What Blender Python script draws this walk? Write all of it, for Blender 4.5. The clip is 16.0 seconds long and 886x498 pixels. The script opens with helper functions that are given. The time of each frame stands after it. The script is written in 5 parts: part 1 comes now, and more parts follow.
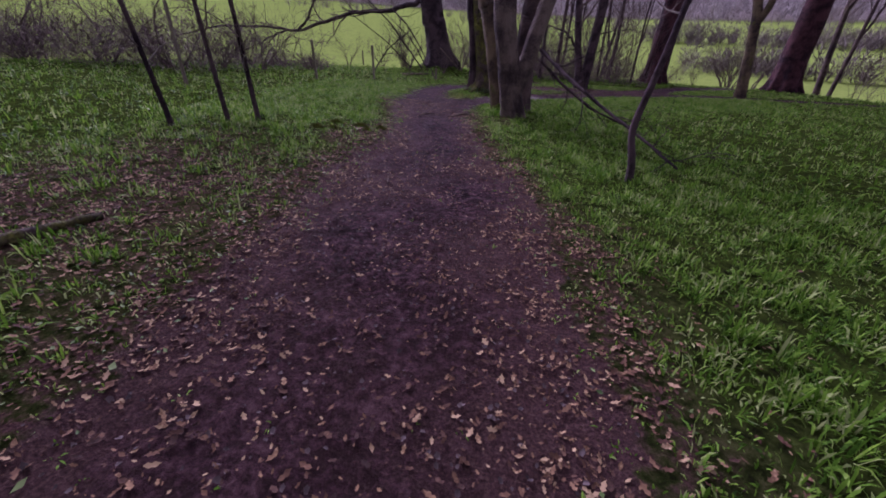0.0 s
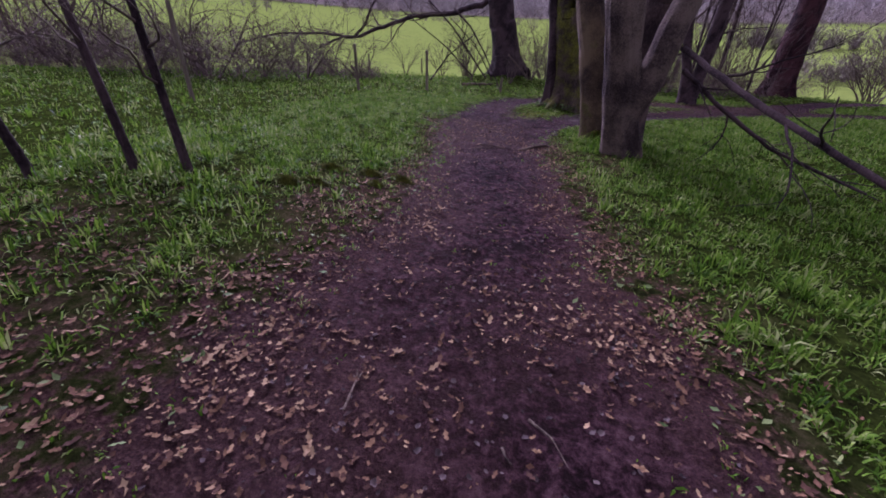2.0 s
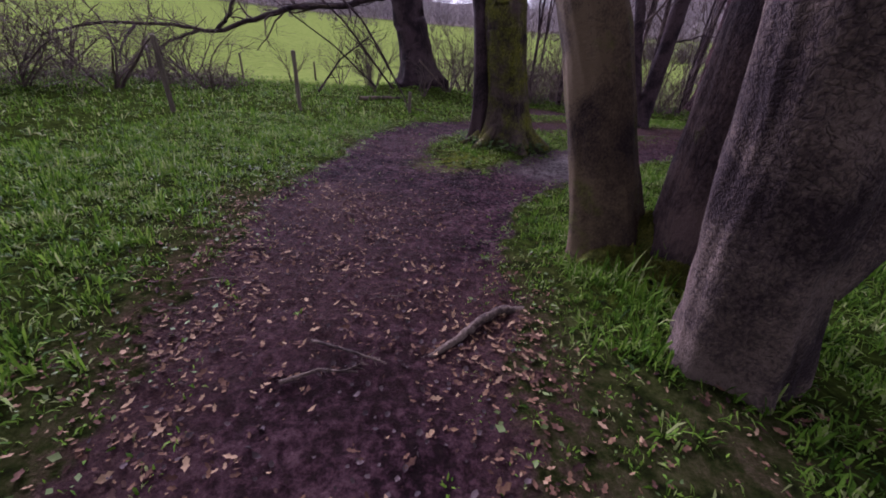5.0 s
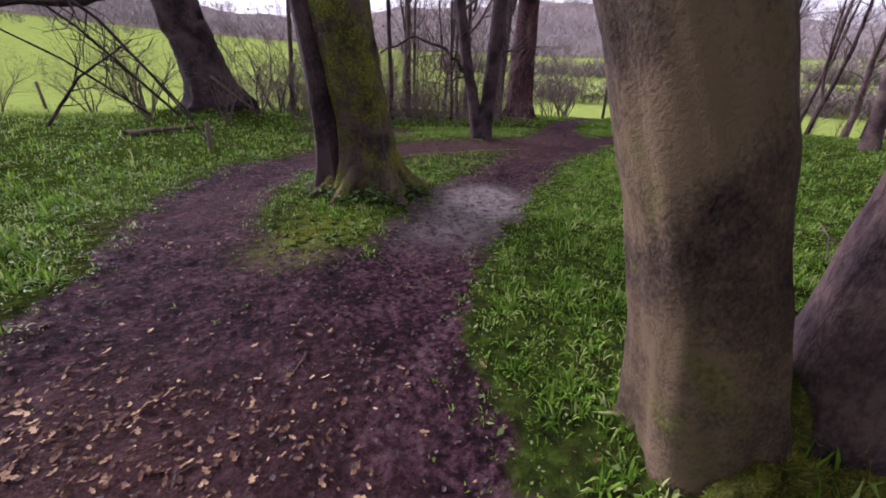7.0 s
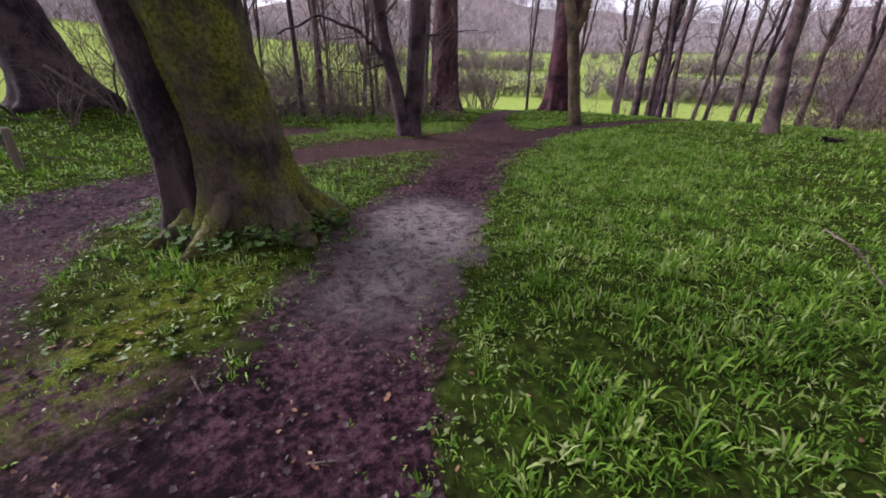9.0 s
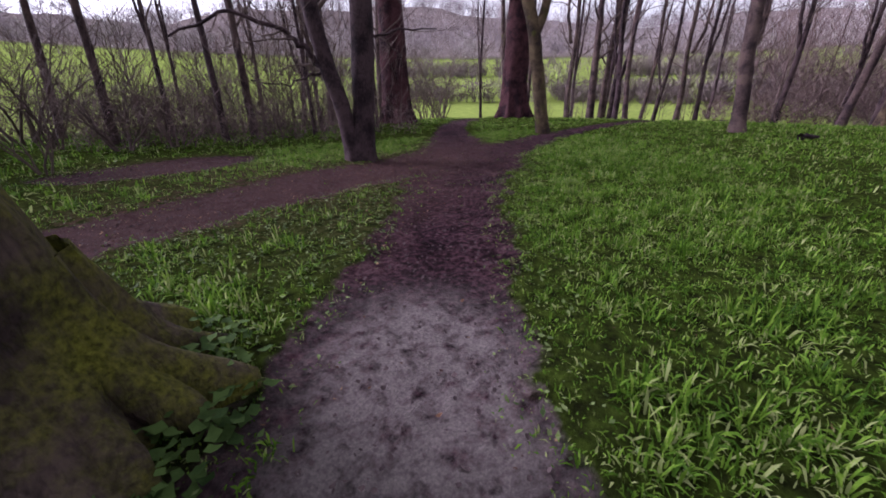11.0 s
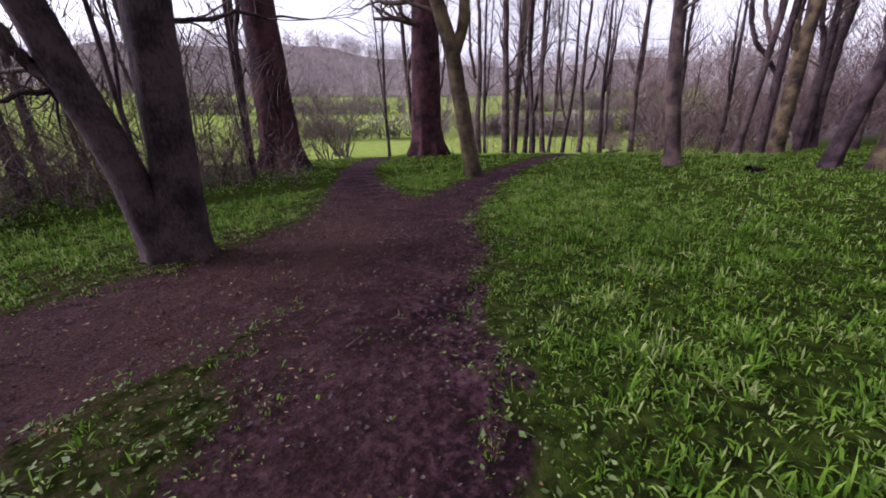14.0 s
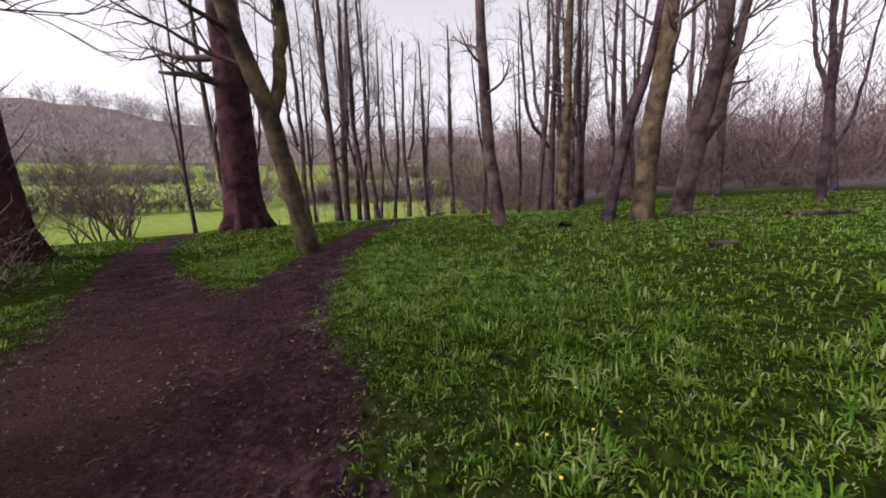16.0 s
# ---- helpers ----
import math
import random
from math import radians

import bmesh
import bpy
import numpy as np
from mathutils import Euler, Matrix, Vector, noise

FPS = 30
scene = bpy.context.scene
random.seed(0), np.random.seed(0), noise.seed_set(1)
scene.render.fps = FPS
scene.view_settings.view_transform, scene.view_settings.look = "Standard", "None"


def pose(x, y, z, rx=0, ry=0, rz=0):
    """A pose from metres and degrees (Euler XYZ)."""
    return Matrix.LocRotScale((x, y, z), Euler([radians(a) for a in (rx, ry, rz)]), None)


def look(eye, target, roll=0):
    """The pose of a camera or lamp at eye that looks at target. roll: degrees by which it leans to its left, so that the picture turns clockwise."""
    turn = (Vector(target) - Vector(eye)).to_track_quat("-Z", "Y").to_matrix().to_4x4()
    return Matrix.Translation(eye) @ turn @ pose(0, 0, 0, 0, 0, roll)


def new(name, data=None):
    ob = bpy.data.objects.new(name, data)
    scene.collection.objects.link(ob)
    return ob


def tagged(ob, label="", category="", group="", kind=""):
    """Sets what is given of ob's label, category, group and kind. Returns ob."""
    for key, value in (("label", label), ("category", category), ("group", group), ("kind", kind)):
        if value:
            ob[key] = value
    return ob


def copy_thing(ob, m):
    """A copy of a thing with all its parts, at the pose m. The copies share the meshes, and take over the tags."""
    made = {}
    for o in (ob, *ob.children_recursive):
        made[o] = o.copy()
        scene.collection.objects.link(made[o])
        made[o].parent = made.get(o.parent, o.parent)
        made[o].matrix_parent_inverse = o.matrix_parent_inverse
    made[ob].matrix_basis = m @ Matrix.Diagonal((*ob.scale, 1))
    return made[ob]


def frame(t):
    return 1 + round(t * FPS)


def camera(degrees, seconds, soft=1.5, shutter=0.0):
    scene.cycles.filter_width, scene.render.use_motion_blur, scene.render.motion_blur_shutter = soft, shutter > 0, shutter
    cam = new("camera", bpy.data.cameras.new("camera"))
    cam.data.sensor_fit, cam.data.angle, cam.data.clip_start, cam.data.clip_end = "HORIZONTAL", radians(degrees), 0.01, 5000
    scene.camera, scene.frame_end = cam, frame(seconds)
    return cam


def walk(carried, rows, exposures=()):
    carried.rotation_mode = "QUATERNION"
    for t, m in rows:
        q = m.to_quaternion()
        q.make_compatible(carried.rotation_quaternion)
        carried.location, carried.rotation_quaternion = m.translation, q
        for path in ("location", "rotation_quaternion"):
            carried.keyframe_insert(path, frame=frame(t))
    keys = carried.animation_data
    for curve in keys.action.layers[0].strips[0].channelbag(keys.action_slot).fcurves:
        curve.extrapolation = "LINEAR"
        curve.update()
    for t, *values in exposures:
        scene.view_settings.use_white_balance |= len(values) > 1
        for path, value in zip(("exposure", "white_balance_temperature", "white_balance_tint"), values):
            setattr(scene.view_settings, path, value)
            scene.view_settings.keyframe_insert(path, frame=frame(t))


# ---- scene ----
cam = camera(99.9, 16.0, soft=1.8)

PATH = [
    (0, (1.272, -9.344, 1.541), (1.042, -7.599, 0.59), 3.6),
    (0.5, (1.19, -8.496, 1.506), (0.957, -6.755, 0.548), 3.5),
    (1, (1.069, -7.556, 1.454), (0.781, -5.822, 0.498), 3.5),
    (1.5, (0.833, -6.671, 1.452), (0.444, -4.954, 0.504), 3.7),
    (2, (0.607, -5.81, 1.404), (0.097, -4.115, 0.472), 3.2),
    (2.5, (0.432, -4.973, 1.381), (-0.165, -3.299, 0.463), 2.8),
    (3, (0.357, -4.045, 1.389), (-0.269, -2.375, 0.484), 2.3),
    (3.2, (0.347, -3.662, 1.344), (-0.275, -1.989, 0.442), 2.3),
    (5.3, (-0.127, -0.332, 1.463), (-0.138, 1.467, 0.59), 5.5),
    (5.5, (-0.229, -0.096, 1.471), (-0.146, 1.709, 0.613), 5.8),
    (6, (-0.322, 0.6, 1.464), (-0.045, 2.391, 0.619), 4.2),
    (6.5, (-0.378, 1.191, 1.512), (0.097, 2.95, 0.686), 3.4),
    (7, (-0.417, 1.666, 1.505), (0.227, 3.385, 0.711), 2.9),
    (7.5, (-0.263, 2.036, 1.465), (0.501, 3.717, 0.697), 2.6),
    (8, (-0.153, 2.438, 1.42), (0.683, 4.086, 0.654), 2.3),
    (8.5, (0.053, 2.753, 1.432), (0.947, 4.361, 0.648), 2.5),
    (9, (0.188, 3.197, 1.389), (1.144, 4.759, 0.586), 2.3),
    (9.2, (0.224, 3.35, 1.439), (1.202, 4.894, 0.626), 2.0),
    (11.3, (1.389, 5.614, 1.425), (2.568, 7.047, 0.678), 0.0),
    (11.5, (1.59, 5.808, 1.472), (2.79, 7.23, 0.738), 0.0),
    (12, (2.107, 6.266, 1.509), (3.37, 7.652, 0.814), 0.3),
    (12.5, (2.607, 6.766, 1.449), (3.946, 8.097, 0.792), 0.4),
    (13, (3.046, 7.286, 1.406), (4.461, 8.547, 0.766), 0.3),
    (13.5, (3.398, 7.856, 1.404), (4.859, 9.067, 0.774), -0.3),
    (14, (3.773, 8.373, 1.417), (5.275, 9.548, 0.81), -0.9),
    (14.5, (4.159, 8.769, 1.433), (5.728, 9.883, 0.887), -1.5),
    (15, (4.519, 9.003, 1.447), (6.205, 9.975, 0.987), -1.6),
    (15.5, (4.809, 9.179, 1.453), (6.628, 9.923, 1.082), -1.8),
    (16, (5.037, 9.359, 1.45), (6.967, 9.793, 1.151), -2.2),
]
walk(cam, [(t, look(eye, target, roll)) for t, eye, target, roll in PATH],
     [(0, 0.43, 5240, 61), (2, 0.63, 5240, 61), (3.2, 0.5, 5240, 61), (5.5, 0.7, 5380, 53), (6.5, 1.03, 5480, 48), (7.5, 1.23, 5650, 39), (8.5, 1.27, 5620, 37), (9.2, 1.2, 5600, 38), (11.3, 0.85, 5480, 44), (12.5, 0.8, 5480, 44), (14.5, 0.87, 5650, 40), (16, 0.73, 5950, 35)])

# ---- light ----
world = bpy.data.worlds.new("overcast_sky")
scene.world = world
world.use_nodes = True
wn, wl = world.node_tree.nodes, world.node_tree.links
sky = wn.new("ShaderNodeTexSky")
sky.sky_type, sky.sun_disc = "NISHITA", False
sky.sun_elevation, sky.sun_rotation = radians(33), radians(320.5)
sky.air_density, sky.dust_density = 1.0, 4.0
grey = wn.new("ShaderNodeHueSaturation")
grey.inputs["Saturation"].default_value = 0.06
grey.inputs["Value"].default_value = 1.0
wl.new(sky.outputs[0], grey.inputs["Color"])
cloud = wn.new("ShaderNodeTexNoise")
cloud.inputs["Scale"].default_value, cloud.inputs["Detail"].default_value = 3.0, 5.0
cover = wn.new("ShaderNodeMapRange")
cover.inputs["To Min"].default_value, cover.inputs["To Max"].default_value = 0.82, 1.12
wl.new(cloud.outputs[0], cover.inputs["Value"])
veil = wn.new("ShaderNodeMix")
veil.data_type, veil.blend_type = "RGBA", "MULTIPLY"
veil.inputs[0].default_value = 1.0
wl.new(grey.outputs[0], veil.inputs[6])
wl.new(cover.outputs[0], veil.inputs[7])
hue = wn.new("ShaderNodeMix")
hue.data_type, hue.blend_type = "RGBA", "MULTIPLY"
hue.inputs[0].default_value, hue.inputs[7].default_value = 1.0, (0.97, 1.0, 0.855, 1)
wl.new(veil.outputs[2], hue.inputs[6])
wl.new(hue.outputs[2], wn["Background"].inputs["Color"])
wn["Background"].inputs["Strength"].default_value = 0.18
sun = new("sun", bpy.data.lights.new("sun", "SUN"))
sun.data.energy, sun.data.angle, sun.data.color = 1.8, radians(24), (1.0, 0.94, 0.88)
sun.matrix_world = look((-14, 17, 14.5), (0, 0, 0))

# ---- materials ----


def material(name, stops, scale=6.0, rough=0.9, bump=0.4, stretch=(1, 1, 1), detail=8.0, fine=60.0, island=0.0, rand=0.0, metal=0.0, spec=0.3):
    """Noise-mixed colours at two scales with relief; island and rand: how far pieces differ."""
    m = bpy.data.materials.new(name)
    m.use_nodes = True
    n, l = m.node_tree.nodes, m.node_tree.links
    b = n["Principled BSDF"]
    b.inputs["Roughness"].default_value, b.inputs["Metallic"].default_value = rough, metal
    b.inputs["Specular IOR Level"].default_value = spec
    tc = n.new("ShaderNodeTexCoord")
    mp = n.new("ShaderNodeMapping")
    mp.inputs["Scale"].default_value = stretch
    l.new(tc.outputs["Object"], mp.inputs[0])
    big, small = n.new("ShaderNodeTexNoise"), n.new("ShaderNodeTexNoise")
    big.inputs["Scale"].default_value, big.inputs["Detail"].default_value = scale, detail
    small.inputs["Scale"].default_value, small.inputs["Detail"].default_value = fine, 4.0
    l.new(mp.outputs[0], big.inputs[0])
    l.new(mp.outputs[0], small.inputs[0])
    mix = n.new("ShaderNodeMath")
    mix.operation = "MULTIPLY_ADD"
    l.new(small.outputs[0], mix.inputs[0])
    mix.inputs[1].default_value = 0.45
    l.new(big.outputs[0], mix.inputs[2])
    last = mix.outputs[0]
    if island or rand:
        src = n.new("ShaderNodeNewGeometry").outputs["Random Per Island"] if island else n.new("ShaderNodeObjectInfo").outputs["Random"]
        vary = n.new("ShaderNodeMath")
        vary.operation = "MULTIPLY_ADD"
        l.new(src, vary.inputs[0])
        vary.inputs[1].default_value = island or rand
        off = n.new("ShaderNodeMath")
        off.operation = "SUBTRACT"
        l.new(last, off.inputs[0])
        off.inputs[1].default_value = (island or rand) / 2
        l.new(off.outputs[0], vary.inputs[2])
        last = vary.outputs[0]
    ramp = n.new("ShaderNodeValToRGB")
    while len(ramp.color_ramp.elements) < len(stops):
        ramp.color_ramp.elements.new(0.5)
    for e, (p, c) in zip(ramp.color_ramp.elements, stops):
        e.position, e.color = p, (*c, 1)
    l.new(last, ramp.inputs[0])
    l.new(ramp.outputs[0], b.inputs["Base Color"])
    if bump:
        bp = n.new("ShaderNodeBump")
        bp.inputs["Strength"].default_value, bp.inputs["Distance"].default_value = bump, 0.03
        l.new(mix.outputs[0], bp.inputs["Height"])
        l.new(bp.outputs[0], b.inputs["Normal"])
    return m


def see_through(m, share):
    """Thin leaves let some of the light through."""
    n, l = m.node_tree.nodes, m.node_tree.links
    b = n["Principled BSDF"]
    t, x = n.new("ShaderNodeBsdfTranslucent"), n.new("ShaderNodeMixShader")
    x.inputs[0].default_value = share
    l.new(b.inputs["Base Color"].links[0].from_socket, t.inputs[0])
    l.new(b.outputs[0], x.inputs[1])
    l.new(t.outputs[0], x.inputs[2])
    l.new(x.outputs[0], n["Material Output"].inputs[0])


def bark(name, dark, light, moss=0.0, streak=0.22, scale=9.0, depth=0.7, mosscol=(0.075, 0.085, 0.012), plates=0.6):
    """Upright fissures between plates, blotches of lichen and, with moss, green growth over it."""
    m = bpy.data.materials.new(name)
    m.use_nodes = True
    n, l = m.node_tree.nodes, m.node_tree.links
    b = n["Principled BSDF"]
    b.inputs["Roughness"].default_value, b.inputs["Specular IOR Level"].default_value = 0.93, 0.15
    tc, mp = n.new("ShaderNodeTexCoord"), n.new("ShaderNodeMapping")
    mp.inputs["Scale"].default_value = (1, 1, streak)
    l.new(tc.outputs["Object"], mp.inputs[0])

    def tex(kind, src, sc, detail=6.0):
        x = n.new(kind)
        x.inputs["Scale"].default_value = sc
        if kind == "ShaderNodeTexNoise":
            x.inputs["Detail"].default_value, x.inputs["Roughness"].default_value = detail, 0.62
        l.new(src, x.inputs[0])
        return x

    def calc(op, a, c, d=None):
        x = n.new("ShaderNodeMath")
        x.operation = op
        for i, v in enumerate((a, c, d)):
            if v is None:
                continue
            if isinstance(v, (int, float)):
                x.inputs[i].default_value = v
            else:
                l.new(v, x.inputs[i])
        return x.outputs[0]

    warp = tex("ShaderNodeTexNoise", mp.outputs[0], scale * 0.8, 3.0)
    bend = n.new("ShaderNodeMix")
    bend.data_type, bend.blend_type = "RGBA", "ADD"
    bend.inputs[0].default_value = 0.12
    l.new(mp.outputs[0], bend.inputs[6])
    l.new(warp.outputs["Color"], bend.inputs[7])
    vor = tex("ShaderNodeTexVoronoi", bend.outputs[2], scale * 2.2)
    vor.feature = "DISTANCE_TO_EDGE"
    crack = n.new("ShaderNodeMapRange")
    crack.inputs["From Max"].default_value = 0.16
    l.new(vor.outputs["Distance"], crack.inputs["Value"])
    grain = tex("ShaderNodeTexNoise", mp.outputs[0], scale * 3.5, 9.0).outputs[0]
    blotch = tex("ShaderNodeTexNoise", tc.outputs["Object"], 1.7, 6.0).outputs[0]
    shade = calc("MULTIPLY_ADD", crack.outputs[0], 0.16 * plates, calc("MULTIPLY_ADD", blotch, 1.1, calc("MULTIPLY_ADD", grain, 0.45, -0.17)))
    ramp = n.new("ShaderNodeValToRGB")
    stops = [(0.49, dark), (0.61, tuple(a * 0.55 + c * 0.45 for a, c in zip(dark, light))), (0.74, tuple(c * 1.1 for c in light))]
    ramp.color_ramp.elements.new(0.5)
    for e, (p, c) in zip(ramp.color_ramp.elements, stops):
        e.position, e.color = p, (*c, 1)
    l.new(shade, ramp.inputs[0])
    col = ramp.outputs[0]
    if moss:
        no = tex("ShaderNodeTexNoise", tc.outputs["Object"], 2.6, 8.0).outputs[0]
        mr = n.new("ShaderNodeMapRange")
        mr.inputs["From Min"].default_value, mr.inputs["From Max"].default_value = 0.72 - 0.36 * moss, 0.84 - 0.26 * moss
        l.new(no, mr.inputs["Value"])
        mx = n.new("ShaderNodeMix")
        mx.data_type = "RGBA"
        l.new(mr.outputs[0], mx.inputs[0])
        l.new(col, mx.inputs[6])
        rp = n.new("ShaderNodeValToRGB")
        rp.color_ramp.elements[0].position, rp.color_ramp.elements[0].color = 0.35, (*[c * 0.3 for c in mosscol], 1)
        rp.color_ramp.elements[1].position, rp.color_ramp.elements[1].color = 0.7, (*[c * 1.5 for c in mosscol], 1)
        l.new(tex("ShaderNodeTexNoise", tc.outputs["Object"], 34, 5.0).outputs[0], rp.inputs[0])
        l.new(rp.outputs[0], mx.inputs[7])
        col = mx.outputs[2]
    l.new(col, b.inputs["Base Color"])
    bp = n.new("ShaderNodeBump")
    bp.inputs["Strength"].default_value, bp.inputs["Distance"].default_value = depth, 0.035
    l.new(calc("MULTIPLY_ADD", crack.outputs[0], 0.5 * plates, grain), bp.inputs["Height"])
    l.new(bp.outputs[0], b.inputs["Normal"])
    return m


BARK_GREY = bark("bark_grey_brown", (0.022, 0.014, 0.016), (0.092, 0.062, 0.055), 0.3, 0.5, 13.0, 0.7, plates=0.25)
BARK_PALE = bark("bark_pale_sycamore", (0.018, 0.011, 0.011), (0.092, 0.066, 0.037), 0.42, 0.75, 19.0, 0.4, plates=0.2)
BARK_FLAKED = bark("bark_flaked", (0.026, 0.017, 0.018), (0.135, 0.100, 0.080), 0.1, 0.8, 16.0, 0.6, plates=0.5)
BARK_MOSS = bark("bark_mossy", (0.018, 0.012, 0.013), (0.080, 0.058, 0.046), 0.87, 0.4, 10.0, 0.8, mosscol=(0.108, 0.112, 0.013), plates=0.3)
BARK_RED = bark("bark_redwood", (0.013, 0.005, 0.008), (0.064, 0.025, 0.028), 0.0, 0.08, 14.0, 1.0, plates=0.4)
BARK_DARK = bark("bark_dark", (0.013, 0.008, 0.010), (0.060, 0.039, 0.041), 0.12, 0.4, 12.0, 0.6, plates=0.3)
TWIG = material("twigs", [(0.4, (0.035, 0.024, 0.022)), (0.8, (0.10, 0.072, 0.060))], 3.0, 0.9, 0.0, spec=0.2)
# hedge stems: bramble tones made paler to stand for haze at that distance
HAZED_HEDGE = material("hazed_hedge_twigs", [(0.4, (0.078, 0.058, 0.060)), (0.65, (0.135, 0.105, 0.104)), (0.9, (0.21, 0.172, 0.165))], 0.06, 0.95, 0.0, island=0.4, spec=0.1)
# twigs of the far hill, with distance haze put into the pale colours
HAZED_TWIG = material("hazed_far_twigs", [(0.4, (0.15, 0.125, 0.132)), (0.65, (0.25, 0.218, 0.222)), (0.9, (0.36, 0.32, 0.31))], 0.035, 0.95, 0.0, island=0.4, spec=0.1)
POST = material("weathered_post", [(0.4, (0.045, 0.035, 0.026)), (0.85, (0.16, 0.13, 0.095))], 8.0, 0.9, 0.5, (1, 1, 0.15))
GRASS = material("grass_blades", [(0.28, (0.011, 0.031, 0.003)), (0.5, (0.046, 0.108, 0.006)), (0.72, (0.088, 0.180, 0.012)), (0.92, (0.145, 0.245, 0.024)), (1.0, (0.24, 0.28, 0.10))], 2.4, 0.6, 0.0, island=0.65, spec=0.08)
see_through(GRASS, 0.38)
WEED = material("creeping_weeds", [(0.3, (0.022, 0.040, 0.010)), (0.6, (0.066, 0.104, 0.026)), (0.95, (0.125, 0.165, 0.055))], 2.0, 0.6, 0.0, island=0.6, spec=0.15)
see_through(WEED, 0.15)
LEAF = material("dead_leaves", [(0.25, (0.018, 0.009, 0.008)), (0.52, (0.055, 0.027, 0.019)), (0.74, (0.098, 0.051, 0.031)), (0.92, (0.150, 0.085, 0.046)), (1.0, (0.25, 0.165, 0.095))], 3.0, 0.8, 0.2, island=0.75, spec=0.08)
MOSS = material("moss_cushion", [(0.4, (0.010, 0.012, 0.003)), (0.62, (0.040, 0.046, 0.006)), (0.9, (0.110, 0.112, 0.014))], 14.0, 0.95, 0.8, fine=90.0)
FROND = material("moss_fronds", [(0.3, (0.014, 0.018, 0.003)), (0.6, (0.050, 0.058, 0.008)), (0.95, (0.125, 0.130, 0.018))], 6.0, 0.9, 0.0, island=0.5, spec=0.1)
BRAMBLE = material("bramble_stems", [(0.3, (0.040, 0.024, 0.025)), (0.6, (0.078, 0.050, 0.048)), (0.95, (0.150, 0.108, 0.098))], 0.6, 0.95, 0.0, island=0.5, spec=0.15)
SOIL = material("soil_crumbs", [(0.3, (0.022, 0.014, 0.016)), (0.9, (0.075, 0.052, 0.05))], 5.0, 0.9, 0.0, island=0.5, spec=0.3)
IVY = material("ivy_leaves", [(0.3, (0.012, 0.028, 0.007)), (0.9, (0.05, 0.085, 0.02))], 5.0, 0.75, 0.0, island=0.5, spec=0.05)
PETAL = material("yellow_petals", [(0.3, (0.55, 0.40, 0.01)), (0.8, (0.75, 0.58, 0.03))], 20.0, 0.5, 0.0)
HOLE = material("rotten_hole", [(0.3, (0.006, 0.004, 0.004)), (0.8, (0.022, 0.016, 0.014))], 20.0, 1.0, 0.2, spec=0.0)
ROOT = bark("bark_root", (0.035, 0.024, 0.022), (0.135, 0.10, 0.078), 0.3, 1.0)


